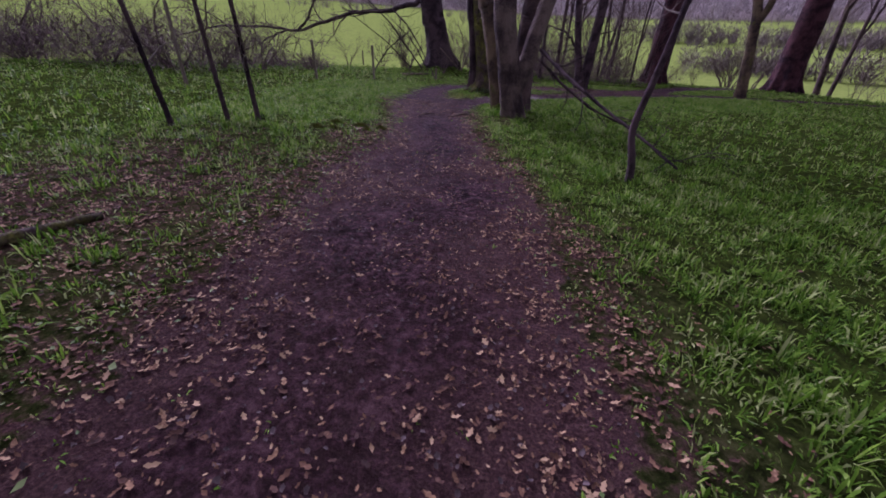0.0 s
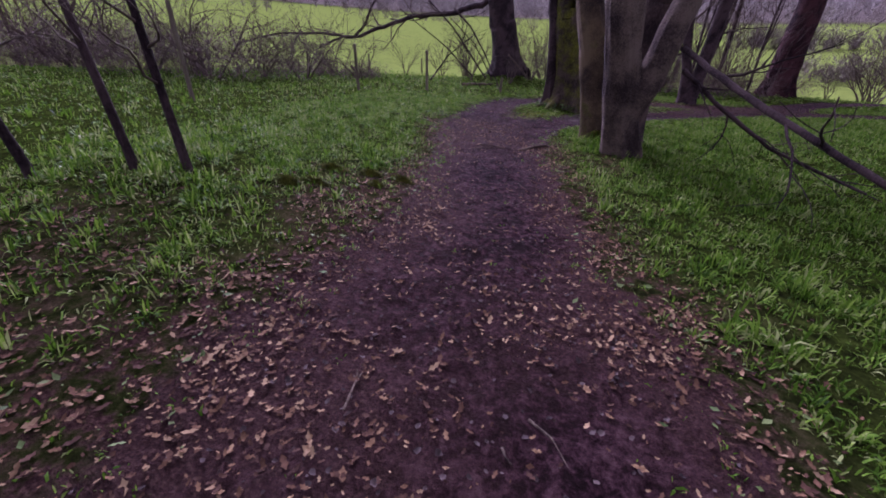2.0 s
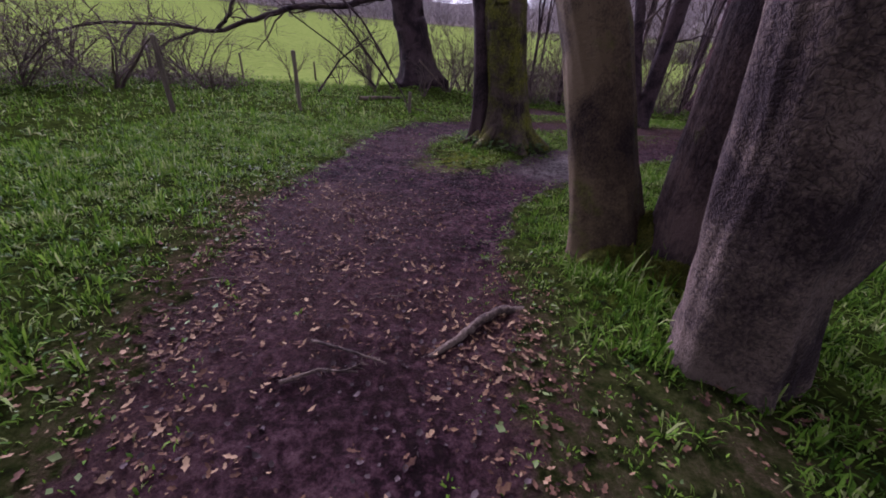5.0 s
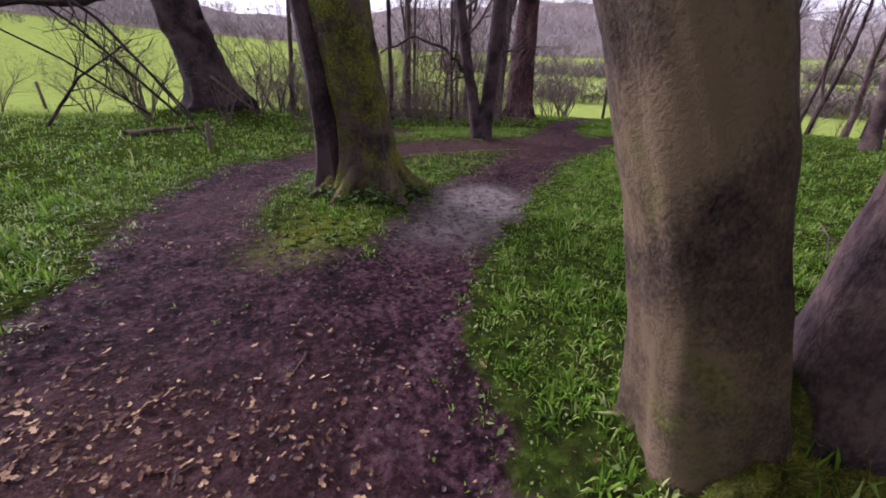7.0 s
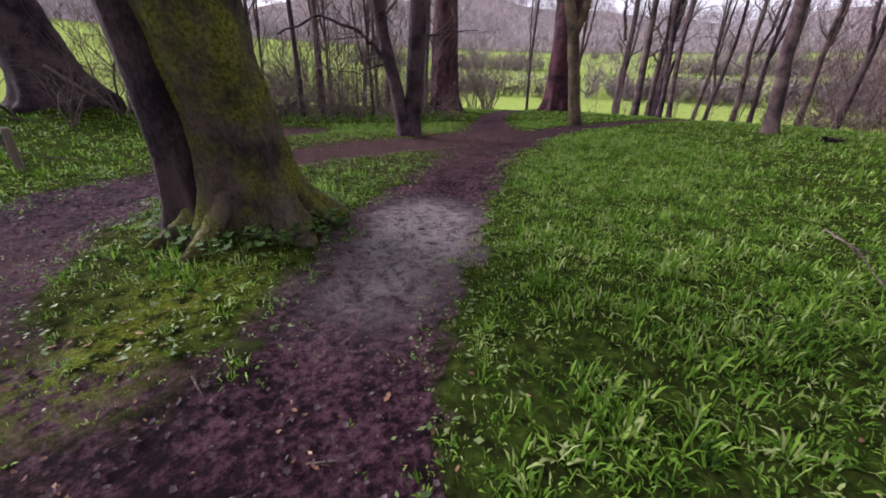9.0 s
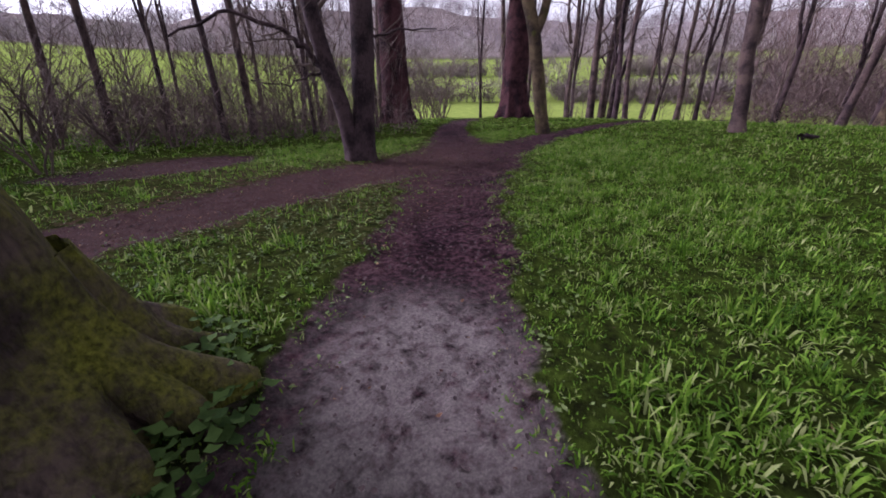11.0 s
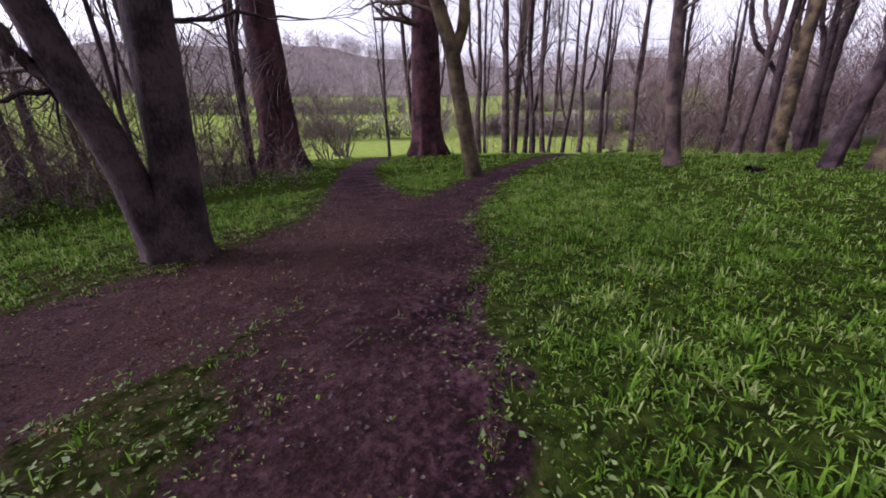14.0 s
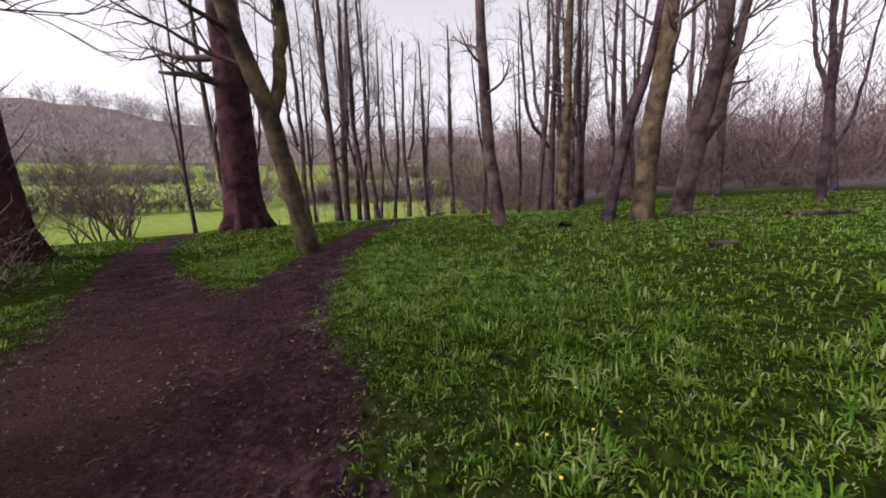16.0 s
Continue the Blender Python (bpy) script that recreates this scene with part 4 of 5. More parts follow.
# ---- brambles, hedges and woods that nobody could count ----
def twigs(name, spots, label, seed, per=30, spread=0.35, width=0.012, mat=None, arch=0.0, category="woods", trunk=0.0, slim=False):
    """spots: rows of x, y, height. Thin tapering sprays of twigs round each, in one mesh."""
    rng = np.random.RandomState(seed)
    s = np.repeat(np.asarray(spots, float), per, axis=0)
    m = len(s)
    H = s[:, 2]
    u = rng.uniform(0, 1, m) ** 0.8
    a, a2 = rng.uniform(0, 6.28, m), rng.uniform(0, 6.28, m)
    z0 = land(s[:, 0], s[:, 1])
    off = H * spread * rng.uniform(0, 0.5, m) * (0.25 + u)
    p0 = np.stack([s[:, 0] + np.cos(a) * off, s[:, 1] + np.sin(a) * off, z0 + H * u * 0.78], -1)
    ln = H * rng.uniform(0.15, 0.42, m) * (1.1 - 0.5 * u)
    d = np.stack([np.cos(a + rng.normal(0, 0.7, m)) * 0.6, np.sin(a + rng.normal(0, 0.7, m)) * 0.6, rng.uniform(0.15, 1.1, m) - arch], -1)
    d /= np.linalg.norm(d, axis=1)[:, None]
    side = np.stack([np.cos(a2), np.sin(a2), rng.uniform(-0.3, 0.3, m)], -1)
    w = width * rng.uniform(0.5, 1.5, m)
    mid = p0 + d * (ln * 0.5)[:, None] + rng.normal(0, 1, (m, 3)) * (ln * 0.06)[:, None]
    end = p0 + d * ln[:, None] + np.stack([np.zeros(m), np.zeros(m), -arch * ln * 0.4], -1)
    end[:, 2] = np.maximum(end[:, 2], z0 + 0.02)
    v = np.stack([p0 - side * w[:, None], p0 + side * w[:, None], mid + side * w[:, None] * 0.6, mid - side * w[:, None] * 0.6, end], 1).reshape(-1, 3)
    b = np.arange(m)[:, None] * 5
    faces = (b + [0, 1, 2, 3]).tolist() + (b + [3, 2, 4]).tolist()
    if slim:
        v = np.stack([p0 - side * w[:, None], p0 + side * w[:, None], end], 1).reshape(-1, 3)
        faces = (np.arange(m)[:, None] * 3 + [0, 1, 2]).tolist()
    if trunk:
        t = np.asarray(spots, float)
        k = len(t)
        tz = land(t[:, 0], t[:, 1])
        ang = rng.uniform(0, 6.28, k)
        r = t[:, 2] * trunk * rng.uniform(0.6, 1.3, k)
        ring = [np.stack([t[:, 0] + np.cos(ang + q) * r, t[:, 1] + np.sin(ang + q) * r, tz - 0.2], -1) for q in (0, 2.09, 4.19)]
        tip = np.stack([t[:, 0] + rng.normal(0, 0.04, k) * t[:, 2], t[:, 1] + rng.normal(0, 0.04, k) * t[:, 2], tz + t[:, 2] * 0.95], -1)
        n0 = len(v)
        v = np.concatenate([v, np.stack([*ring, tip], 1).reshape(-1, 3)])
        c = n0 + np.arange(k)[:, None] * 4
        for f in ([0, 1, 3], [1, 2, 3], [2, 0, 3]):
            faces += (c + f).tolist()
    return tagged(new(name, mesh_from(name, v, faces, mat or TWIG, True)), label, category, kind="stuff")


def polar(rng, n, r0, r1, b0, b1, h0, h1):
    r, b = np.sqrt(rng.uniform(r0 * r0, r1 * r1, n)), np.radians(rng.uniform(b0, b1, n))
    return np.stack([5 + r * np.sin(b), 5 + r * np.cos(b), rng.uniform(h0, h1, n)], -1)


def boxed(rng, n, x0, x1, y0, y1, h0, h1):
    return np.stack([rng.uniform(x0, x1, n), rng.uniform(y0, y1, n), rng.uniform(h0, h1, n)], -1)


R = np.random.RandomState(12)
twigs("brambles", np.concatenate([boxed(R, 380, -28, -11.5, 5.0, 10.5, 1.3, 2.9), boxed(R, 130, -16, -9, 12, 15, 0.4, 1.1), boxed(R, 60, -34, -26, 2, 9, 1.0, 2.4)]), "brown tangle of brambles and dead stems", 90, 50, 1.0, 0.013, BRAMBLE, 0.4, "brambles")
twigs("brambles", np.concatenate([boxed(R, 190, 0, 10, 17.5, 24, 0.6, 2.2), boxed(R, 130, -3, 8, 20, 27, 1.4, 3.4), boxed(R, 60, -2, 4, 23, 30, 1.0, 2.5), boxed(R, 60, 7, 16, 25, 33, 0.8, 2.2)]), "brown thicket of brambles and saplings", 93, 60, 1.0, 0.010, BRAMBLE, 0.25, "brambles")
twigs("thicket", np.concatenate([boxed(R, 60, 0, 11, 19, 32, 3.5, 7), polar(R, 26, 24, 40, 42, 70, 3, 7)]), "slender bare saplings in the thicket", 94, 40, 0.35, 0.016, TWIG, 0.0, "saplings", 0.005)
def bush(seed, height, lift, label):
    """A bare bush of several stems from one foot."""
    rng = np.random.RandomState(seed)
    top = new("bush")
    for k in range(6):
        g = Geo()
        a = rng.uniform(0, 6.28)
        branch(g, rng, (0.1 * math.cos(a), 0.1 * math.sin(a), -0.1), (math.cos(a) * rng.uniform(0.2, 0.7), math.sin(a) * rng.uniform(0.2, 0.7), 1.0), height * rng.uniform(0.7, 1.1), 0.03, 2, 5, 0.16, lift, 5)
        part("stem", g.mesh("stem", TWIG), top)
    return tagged(top, label, "bush", "bare bushes")


kinds = [bush(i, 2.4, (0.05, 0.02, -0.05, -0.09)[i], ("upright bare bush at the pasture edge", "upright bare bush at the pasture edge", "arching bare bush in the brambles", "low arching dead bush in the brambles")[i]) for i in range(4)]
PLACES = [(-5.6, 18.4, 1.0, 0), (-2.0, 18.2, 1.2, 1), (-0.6, 19.4, 1.1, 0), (-1.4, 20.8, 1.3, 1), (-6.4, 20.2, 1.0, 0), (0.8, 18.6, 0.9, 1), (-2.9, 16.4, 0.8, 2), (-5.0, 16.8, 0.8, 2), (-0.4, 15.6, 0.7, 0), (-8.2, 21, 0.8, 1), (-10.5, 20, 0.7, 0), (19.8, 29.2, 1.5, 0), (20.6, 29.8, 1.1, 1), (27.5, 40, 2.6, 0), (16.2, 26.5, 0.9, 2), (23.5, 36, 1.7, 1), (13.2, 24.6, 0.8, 0),
          (-14.5, 17.5, 1.3, 2), (-16, 16.8, 1.2, 3), (-18, 17.6, 1.4, 2), (-13.2, 15.8, 1.0, 3), (-20, 16.5, 1.3, 3), (-12.5, 8.8, 1.2, 2), (-14, 7.6, 1.3, 3), (-16, 9.4, 1.5, 2), (-18, 8, 1.4, 3), (-20, 9.2, 1.5, 2), (-22.5, 8, 1.6, 3), (-11.6, 10.6, 1.1, 3), (-24.5, 9, 1.6, 2), (-9.8, 12.6, 0.8, 3), (1.0, 21.5, 1.2, 2), (3.6, 22.8, 1.2, 0), (6.0, 23.6, 1.1, 2), (8.4, 20.2, 0.8, 1), (2.0, 18.8, 0.8, 3), (5.0, 19.0, 0.9, 2), (9.2, 26, 1.1, 0)]
for i, (x, y, s, k) in enumerate(PLACES):
    m = Matrix.Translation((x, y, float(land(x, y)))) @ Matrix.Rotation(i * 1.9, 4, "Z") @ Matrix.Diagonal((s, s, s, 1))
    if k < len(kinds) and kinds[k].matrix_basis == Matrix():
        kinds[k].matrix_basis = m
    else:
        copy_thing(kinds[k], m)
twigs("thicket", np.concatenate([polar(R, 420, 36, 75, 76, 150, 3, 7), polar(R, 200, 34, 60, 70, 120, 1.0, 2.5), polar(R, 160, 30, 60, 175, 250, 3, 8)]), "dense purple-brown winter thicket behind the clearing", 96, 140, 1.1, 0.026, BRAMBLE, 0.1, "thicket", 0.0, True)
twigs("woods", np.concatenate([polar(R, 330, 40, 95, 72, 180, 9, 16), polar(R, 120, 30, 70, 180, 285, 11, 16)]), "bare winter wood behind the clearing", 97, 200, 0.75, 0.022, BRAMBLE, 0.0, "woods", 0.007, True)
def clumped(spots, step, share, seed):
    """Keeps the share of the spots that stand where a slow wave is high, so that rows have gaps."""
    w = waves(spots[:, 0], spots[:, 1], step, seed)
    return spots[w > np.quantile(w, 1 - share)]


twigs("hedge", np.concatenate([clumped(polar(R, 420, 106, 114, 5, 80, 2.2, 5.5), 0.1, 0.62, 61), clumped(polar(R, 280, 60, 68, 22, 84, 1.6, 4.2), 0.15, 0.75, 62), clumped(polar(R, 220, 160, 170, -60, 85, 2.0, 4.5), 0.08, 0.5, 63), polar(R, 120, 210, 226, -100, 90, 3, 7)]), "bare hedgerows dividing the pasture", 98, 110, 0.9, 0.07, HAZED_HEDGE, 0.1, "hedge", 0.012, True)
twigs("hedgerow_trees", np.concatenate([polar(R, 16, 62, 70, 20, 80, 4, 7.5), polar(R, 22, 105, 115, 0, 80, 6, 10), polar(R, 18, 130, 210, -80, 70, 6, 11)]), "bare trees standing along the far hedges", 101, 170, 0.8, 0.05, HAZED_HEDGE, 0.0, "trees", 0.016, True)
twigs("woods", np.concatenate([polar(R, 1300, 226, 330, -90, 95, 7, 15), polar(R, 1350, 330, 470, -90, 95, 9, 19), polar(R, 260, 90, 200, 84, 170, 12, 18)]), "leafless woods covering the far hill", 99, 60, 0.8, 0.17, HAZED_TWIG, 0.0, "woods", 0.010, True)

# ---- leaf litter, moss and grass ----


def sheets(name, x, y, size, seed, label, category, mat, lift=0.012, curl=0.35, shape=None, wide=False):
    """Small curled leaves lying about, in one mesh."""
    rng = np.random.RandomState(seed)
    m = len(x)
    a = rng.uniform(0, 6.28, m)
    s = size * (np.minimum(np.exp(rng.normal(-0.15, 0.42, m)), 1.75) if wide else rng.uniform(0.5, 1.4, m))
    out = shape or [(-1, 0), (-0.45, 0.42), (-0.1, 0.25), (0.3, 0.5), (0.55, 0.2), (1, 0.0), (0.5, -0.24), (0.25, -0.5), (-0.1, -0.22), (-0.5, -0.4)]
    k = len(out)
    tilt, tdir = rng.uniform(0, 0.6, m), rng.uniform(0, 6.28, m)
    z0 = land(x, y) + lift * rng.uniform(0.2, 1.3, m)
    v = np.empty((m, k + 1, 3))
    for i, (lx, ly) in enumerate([*out, (0, 0)]):
        px, py = (lx * np.cos(a) - ly * np.sin(a)) * s, (lx * np.sin(a) + ly * np.cos(a)) * s
        up = (np.cos(tdir) * px + np.sin(tdir) * py) * tilt + s * curl * rng.uniform(0.2, 1.2, m) * (abs(lx) ** 2 + 1.2 * abs(ly))
        v[:, i] = np.stack([x + px, y + py, z0 + np.maximum(up, -0.004)], -1)
    b = np.arange(m)[:, None] * (k + 1)
    faces = []
    for i in range(k):
        faces += (b + [i, (i + 1) % k, k]).tolist()
    return tagged(new(name, mesh_from(name, v.reshape(-1, 3), faces, mat)), label, category, kind="stuff")


def scatter(rng, n, box, keep):
    x, y = rng.uniform(box[0], box[1], n), rng.uniform(box[2], box[3], n)
    ok = rng.uniform(0, 1, n) < keep(x, y)
    return x[ok], y[ok]


R = np.random.RandomState(40)
def drift(x, y):
    """Leaves gather in drifts, with bare ground between."""
    return np.clip(0.6 + 0.8 * waves(x, y, 4.3, 71) + 0.6 * waves(x, y, 11.0, 72), 0.10, 1.4)


lx, ly = scatter(R, 250000, (-5, 5, -10.5, 6), lambda x, y: np.clip((litter_at(x, y) ** 1.4 * 0.6 + 0.004) * drift(x, y), 0, 1))
sheets("leaf_litter", lx, ly, 0.0195, 41, "dead brown and tan leaves scattered along the path", "dead leaves", LEAF, wide=True)
lx, ly = scatter(R, 150000, (-4, 12, -10.5, 16), lambda x, y: ((0.04 + 0.10 * (1 - smooth(y, 3.5, 6.0)) + 0.5 * litter_at(x, y)) * smooth(depth_in_ways(x, y), -0.35, 0.0) + 0.15 * litter_at(x, y)) * drift(y, x) * (1 - 0.3 * smooth(depth_in_ways(x, y), 0.35, 0.8)))
sheets("leaf_litter", lx, ly, 0.013, 42, "broken bits of leaf and bark trodden into the mud", "leaf bits", LEAF, 0.006, 0.5, [(-1, 0), (0.1, 0.5), (1, 0.1), (0, -0.55)], True)
lx, ly = scatter(R, 70000, (-4, 12, -10.5, 16), lambda x, y: 0.45 * smooth(depth_in_ways(x, y), -0.1, 0.3))
sheets("mud_crumbs", lx, ly, 0.013, 43, "crumbs of dark soil trodden up on the path", "soil", SOIL, 0.004, 0.9, [(-1, 0), (-0.2, 0.8), (0.8, 0.55), (1, -0.5), (0, -0.9)])


def cushion(name, x, y, rx, ry, h, seed, label):
    """A low mound of moss."""
    rng = np.random.RandomState(seed)
    n, k = 44, 14
    v, f = [], []
    q = rng.uniform(0, 6.28, 4)
    for i in range(k + 1):
        for j in range(n):
            a, t = j / n * 6.2832, i / k
            r = math.cos(t * 1.5) * (1 + 0.20 * math.sin(2 * a + q[0]) + 0.10 * math.sin(5 * a + q[1]) + 0.04 * math.sin(9 * a + q[2]))
            px, py = x + rx * r * math.cos(a), y + ry * r * math.sin(a)
            v.append((px, py, float(land(px, py)) - 0.03 + (h + 0.03) * math.sin(t * 1.57) * (1 + 0.06 * math.sin(4 * a + 5 * t + q[3])) + rng.normal(0, 0.005)))
    for i in range(k):
        for j in range(n):
            f.append((i * n + j, i * n + (j + 1) % n, (i + 1) * n + (j + 1) % n, (i + 1) * n + j))
    mound = new(name, mesh_from(name, v, f, MOSS))
    m = int(9000 * rx * ry / 0.03)
    a, t = rng.uniform(0, 6.28, m), rng.uniform(0, 1, m)
    i, j = (t * k).astype(int), (a / 6.2832 * n).astype(int) % n
    foot = np.array(v)[i * n + j] + rng.normal(0, 0.008, (m, 3)) * (1, 1, 0.4)
    lean = rng.normal(0, 0.012, (m, 3)) + np.stack([np.cos(a) * 0.008, np.sin(a) * 0.008, np.full(m, 0.012)], -1)
    side = np.stack([-np.sin(a), np.cos(a), rng.normal(0, 0.3, m)], -1) * 0.0035
    tuft = np.stack([foot - side, foot + side, foot + lean], 1).reshape(-1, 3)
    part("fronds", mesh_from("fronds", tuft, np.arange(m * 3).reshape(-1, 3), FROND), mound, "short olive moss fronds")
    return tagged(mound, label, "moss")


cushion("moss_cushion", 1.20, 2.16, 0.24, 0.13, 0.14, 1, "green moss cushion at the foot of twin trunks")
cushion("moss_cushion", 1.62, 1.98, 0.26, 0.13, 0.15, 2, "green moss cushion at the foot of twin trunks")
cushion("moss_cushion", 1.45, 2.34, 0.17, 0.16, 0.34, 3, "mossy hump joining twin trunks")
for i, (x, y, r) in enumerate([(-2.05, -2.72, 0.16), (-1.85, -2.55, 0.14), (-2.0, -1.98, 0.15), (-1.55, -1.86, 0.15), (-1.15, -1.84, 0.13), (-1.3, -2.2, 0.1)]):
    cushion("moss_cushion", x, y, r * 1.15, r * 0.5, 0.035, 10 + i, "yellow-green moss on rotting wood among leaves")


def clump(x, y):
    """0 in the hollows between clumps of leaves, 1 where they stand thickest."""
    return smooth(waves(x, y, 5.5, 73) + 0.7 * waves(x, y, 12.0, 74), -0.7, 0.8)


def blades(name, x, y, seed, length, width, per=7, label="", loose=0.05, mat=None):
    """Tufts of arching strap leaves at the given places; one mesh."""
    rng = np.random.RandomState(seed)
    size = rng.uniform(0.5, 1.35, len(x)) * (1 + 0.3 * waves(x, y, 1.5, 21)) * (0.62 + 0.76 * clump(x, y)) * (0.45 + 0.55 * smooth(-depth_in_ways(x, y), -0.1, 0.7))
    head = rng.uniform(0, 6.28, len(x))
    x, y, size, head = (np.repeat(v, per) for v in (x, y, size, head))
    m = len(x)
    a = rng.uniform(0, 2 * np.pi, m)
    off = rng.uniform(0, loose, m)
    x, y = x + np.cos(a) * off, y + np.sin(a) * off
    z = land(x, y) - 0.01
    ln = length * size * rng.uniform(0.5, 1.2, m)
    wd = width * rng.uniform(0.6, 1.3, m) * np.sqrt(size)
    out = rng.uniform(0.2, 1.0, m)
    a = a + rng.normal(0, 0.4, m)
    ux, uy = np.cos(a), np.sin(a)
    tw = rng.normal(0, 0.5, m)
    px, py, pz = -uy * np.cos(tw), ux * np.cos(tw), np.sin(tw)
    v = np.empty((m, 5, 3))
    rise = np.maximum(1 - 0.55 * out, 0.3)
    for k, (t, w) in enumerate(((0, -0.35), (0, 0.35), (0.58, 0.5), (0.58, -0.5), (1.0, 0))):
        o = ln * out * (0.55 * t + 0.4 * t * t)
        h = ln * (rise * t * 1.25 - 0.62 * out * t * t * t)
        v[:, k, 0], v[:, k, 1], v[:, k, 2] = x + ux * o + px * w * wd, y + uy * o + py * w * wd, z + np.maximum(h, 0.004) + pz * w * wd
    me = bpy.data.meshes.new(name)
    base = np.arange(m)[:, None] * 5
    loops = np.concatenate([base + [0, 1, 2, 3], base + [3, 2, 4]], 1).reshape(-1)
    me.vertices.add(m * 5)
    me.vertices.foreach_set("co", v.reshape(-1))
    me.loops.add(m * 7)
    me.loops.foreach_set("vertex_index", loops.astype(np.int32))
    me.polygons.add(m * 2)
    me.polygons.foreach_set("loop_start", (np.arange(m)[:, None] * 7 + [0, 4]).reshape(-1).astype(np.int32))
    me.update(calc_edges=True)
    me.polygons.foreach_set("use_smooth", np.full(m * 2, True))
    me.materials.append(mat or GRASS)
    return tagged(new(name, me), label, "grass", kind="stuff")


def to_way(x, y):
    return np.max([inside(x, y, w) for w in (WAY_MAIN, WAY_RIGHT)], axis=0)


def turf_at(x, y):
    d = depth_in_ways(x, y)
    thin = np.clip(bump_at(x, y, 3.2, 10.0, 1.4, 0.65) + bump_at(x, y, 1.9, 9.2, 1.3, 0.6) + bump_at(x, y, -0.4, 5.6, 0.7, 0.5), 0, 0.7)
    return smooth(-d, -0.35, 0.4) * (1 - 0.8 * litter_at(x, y)) * (1 - thin) * (0.88 + 0.12 * np.clip(waves(x, y, 3.0, 31) * 2, -1, 1)) * (1 - bump_at(x, y, 1.45, 1.95, 0.38, 0.9))


def near_grass(x, y):
    return turf_at(x, y) * smooth(to_way(x, y), -5.5, -2.2)


def mid_grass(x, y):
    return turf_at(x, y) * (1 - smooth(to_way(x, y), -4.8, -2.4)) * (1 - 0.9 * field_at(x, y))


R = np.random.RandomState(50)
gx_, gy_ = scatter(R, 225000, (-6.5, 15, -11, 17), lambda x, y: near_grass(x, y) * (0.72 + 0.4 * clump(x, y)))
blades("grass", gx_, gy_, 51, 0.100, 0.0120, 4, "lush green strap-leaved grass beside the muddy path")
gx_, gy_ = scatter(R, 36000, (-6.5, 15, -11, 17), lambda x, y: near_grass(x, y) * 1.5 * clump(x, y) ** 2)
blades("grass_tufts", gx_, gy_, 52, 0.128, 0.0125, 11, "taller tufts of strap-leaved grass", 0.04)
gx_, gy_ = scatter(R, 62000, (-24, 34, -11, 26), mid_grass)
blades("grass", gx_, gy_, 53, 0.14, 0.025, 4, "green grass stretching away under the trees", 0.09)
gx_, gy_ = scatter(R, 80000, (-4, 12, -10.5, 16), lambda x, y: 0.012 + 0.42 * smooth(depth_in_ways(x, y), -0.6, -0.1) * (1 - smooth(depth_in_ways(x, y), 0.0, 0.45)) + bump_at(x, y, -0.55, 5.35, 0.4, 0.35) + bump_at(x, y, 4.9, 10.6, 0.6, 0.25))
blades("path_edge_weeds", gx_, gy_, 54, 0.085, 0.014, 4, "low trodden weeds creeping into the mud", 0.03)
def creeping(x, y):
    d = depth_in_ways(x, y)
    between = bump_at(x, y, 3.2, 10.0, 1.5, 0.9) + bump_at(x, y, 1.9, 9.2, 1.4, 0.9) + bump_at(x, y, -0.4, 5.6, 0.7, 0.5) + bump_at(x, y, -2.6, 4.0, 1.3, 0.6)
    return np.clip((0.55 * smooth(d, -0.7, -0.1) * (1 - smooth(d, 0.0, 0.4)) + between * (1 - smooth(d, -0.1, 0.2))) * (0.3 + 0.9 * clump(y, x)) * (1 - 0.6 * litter_at(x, y)), 0, 1)


gx_, gy_ = scatter(R, 140000, (-4, 12, -10.5, 16), creeping)
sheets("creeping_weeds", gx_, gy_, 0.017, 57, "small-leaved weeds creeping over the path edge", "weeds", WEED, 0.03, 0.3, [(-1, 0), (-0.2, 0.55), (1, 0.1), (-0.1, -0.55)], True)
gx_, gy_ = scatter(R, 2600, (-0.8, 1.6, 6.2, 8.4), lambda x, y: np.clip(1.2 - np.abs(np.hypot(x - 0.42, y - 7.3) - 0.72) / 0.25, 0, 1))
sheets("ivy", gx_, gy_, 0.035, 55, "low ivy round the foot of the mossy tree", "ivy", IVY, 0.14, 0.3, [(-1, 0), (-0.3, 0.8), (0.2, 0.4), (1, 0), (0.2, -0.4), (-0.3, -0.8)])
gx_, gy_ = scatter(R, 1500, (0.5, 2.6, 0.6, 2.9), lambda x, y: np.clip(bump_at(x, y, 1.1, 1.95, 0.3, 0.6) + bump_at(x, y, 1.75, 1.85, 0.35, 0.6) + bump_at(x, y, 1.15, 1.3, 0.3, 0.5), 0, 1))
blades("grass_tufts", gx_, gy_, 56, 0.21, 0.013, 7, "long grass growing round the foot of the trunks", 0.05)

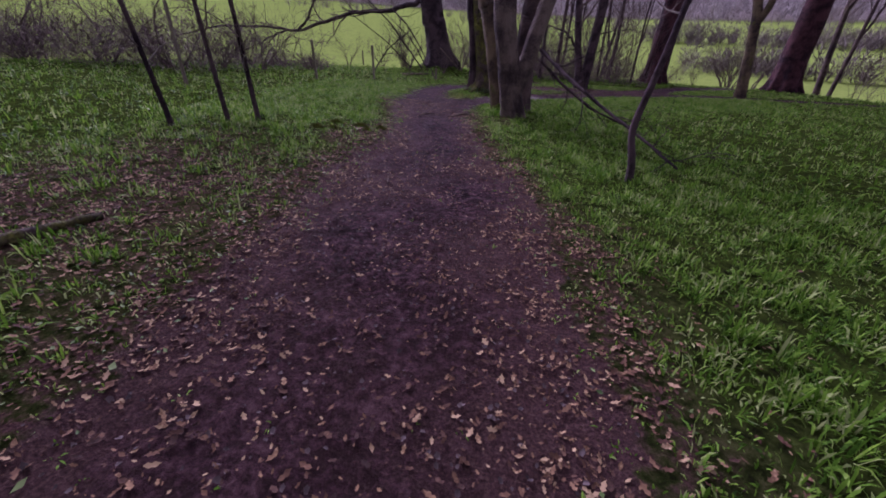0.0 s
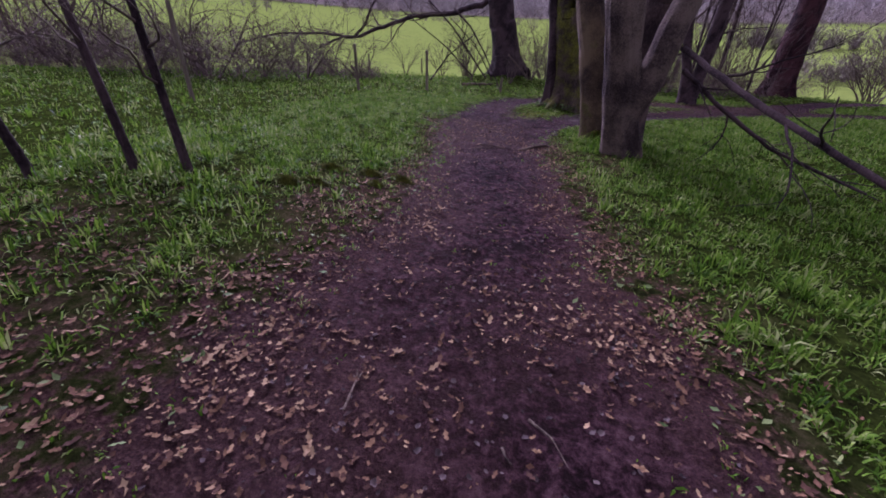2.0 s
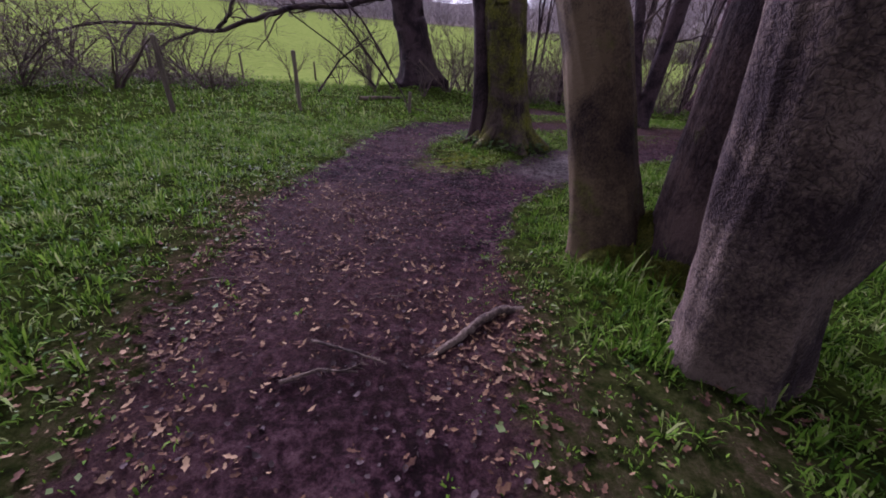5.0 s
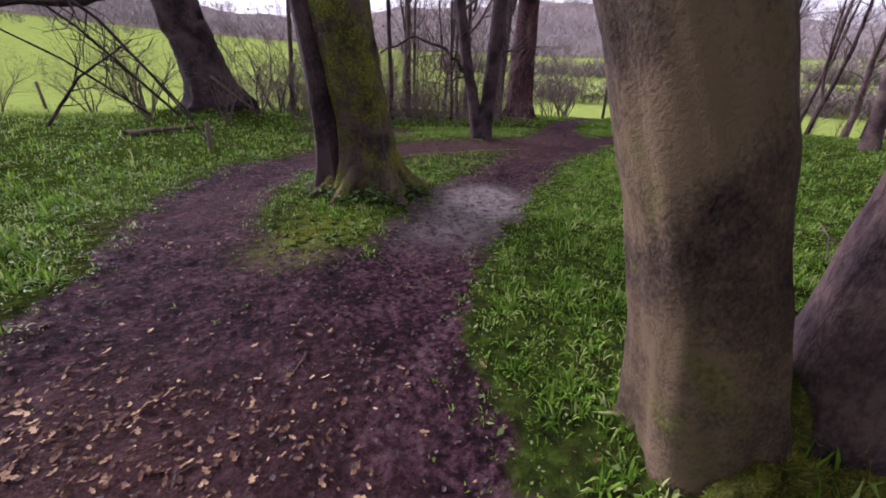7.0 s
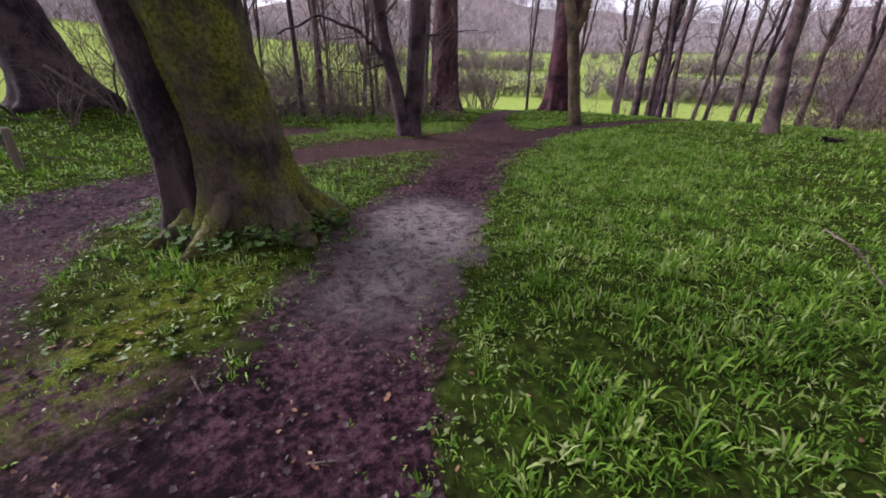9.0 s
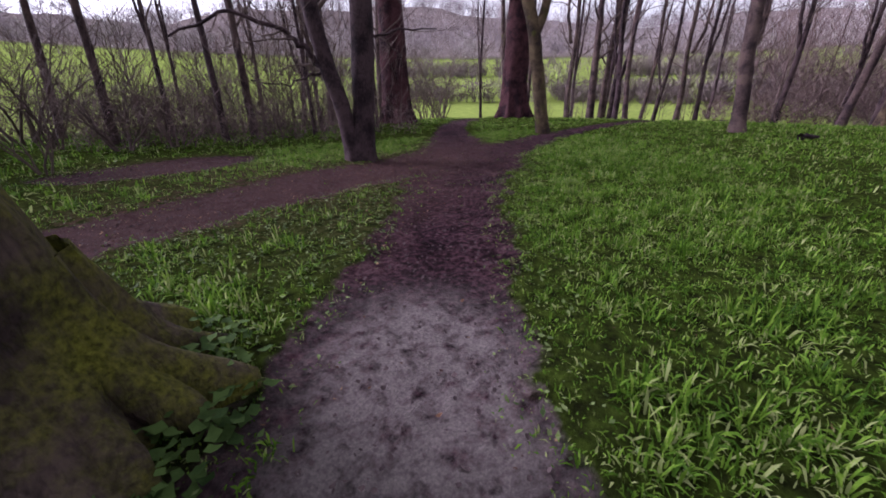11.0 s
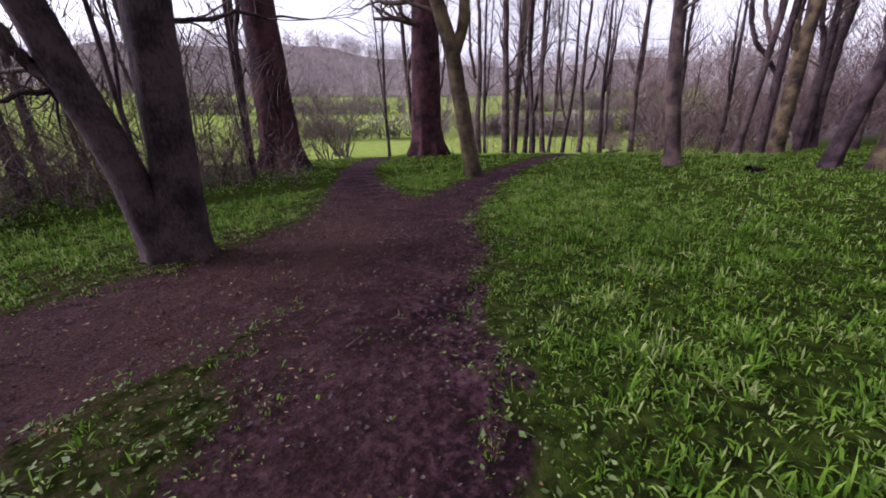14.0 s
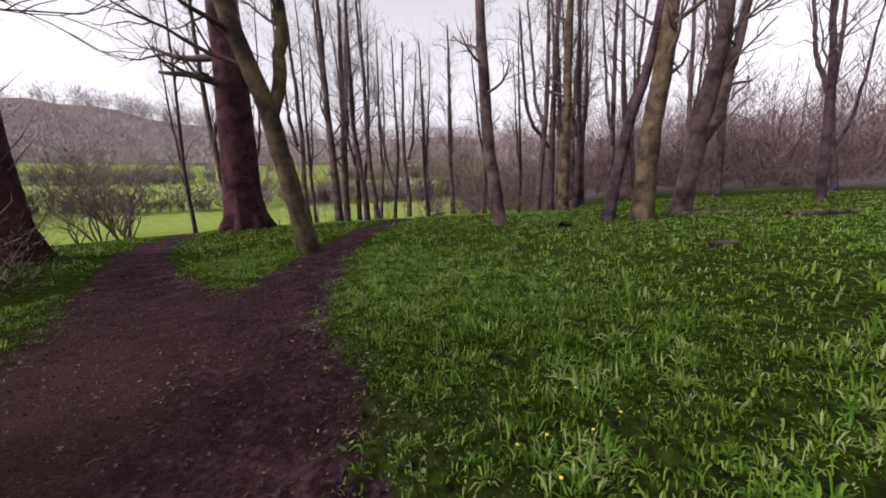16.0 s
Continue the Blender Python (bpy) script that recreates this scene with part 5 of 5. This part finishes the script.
# ---- sticks on the way, and a few flowers in the grass ----
STICKS = [((5.62, 10.37), (5.73, 10.27)), ((5.16, 10.34), (5.34, 10.37)), ((4.87, 11.37), (5.03, 11.35)), ((7.33, 12.23), (7.40, 12.11)), ((6.48, 11.85), (6.56, 11.80)), ((-1.23, 4.88), (-1.09, 4.77)), ((-0.52, 3.71), (-0.64, 3.51)), ((-1.06, 2.96), (-0.97, 3.07)), ((0.23, -1.90), (0.38, -1.51)), ((-0.11, -4.84), (-0.14, -4.60)), ((0.60, -4.77), (0.65, -4.83)), ((0.69, -4.59), (0.87, -4.77)), ((-0.63, 1.36), (-0.41, 1.47)), ((-1.81, 1.25), (-1.61, 1.42)), ((-0.13, 5.16), (-0.07, 4.95)), ((0.28, 4.36), (0.50, 4.31))]
for i, ((ax, ay), (bx, by)) in enumerate(STICKS):
    r = np.random.RandomState(200 + i)
    mx, my = (ax + bx) / 2 + r.normal(0, 0.02), (ay + by) / 2 + r.normal(0, 0.02)
    fallen("stick", [(px, py, float(land(px, py)) + h) for px, py, h in ((ax, ay, 0.004), (mx, my, 0.012), (bx, by, 0.004))], r.uniform(0.008, 0.014), ROOT, "thin twig lying on the muddy path", 220 + i, 1 if i % 3 == 0 else 0, 0.08, category="stick")


def flower(x, y, h, seed):
    """A small yellow flower: stalk and eight petals."""
    r = np.random.RandomState(seed)
    z = float(land(x, y))
    g = Geo()
    g.tube([(x, y, z - 0.01), (x + 0.004, y, z + h * 0.5), (x, y + 0.004, z + h)], [0.0016, 0.0014, 0.0012], 5)
    top = tagged(new("flower", g.mesh("stalk", GRASS)), "small yellow flower in the grass", "flower", "yellow flowers")
    for k in range(8):
        a = k * 0.785 + r.uniform(-0.1, 0.1)
        c, s2 = math.cos(a), math.sin(a)
        v = [(x + c * q - s2 * w, y + s2 * q + c * w, z + h + u) for q, w, u in ((0.001, 0, 0), (0.007, 0.003, 0.002), (0.013, 0, 0.004), (0.007, -0.003, 0.002))]
        part("petal", mesh_from("petal", v, [(0, 1, 2, 3)], PETAL), top)


for i, (x, y) in enumerate([(6.89, 9.41), (7.10, 8.99), (7.53, 9.03), (7.0, 9.25), (6.7, 9.2), (7.3, 8.8)]):
    flower(x, y, 0.09, 240 + i)
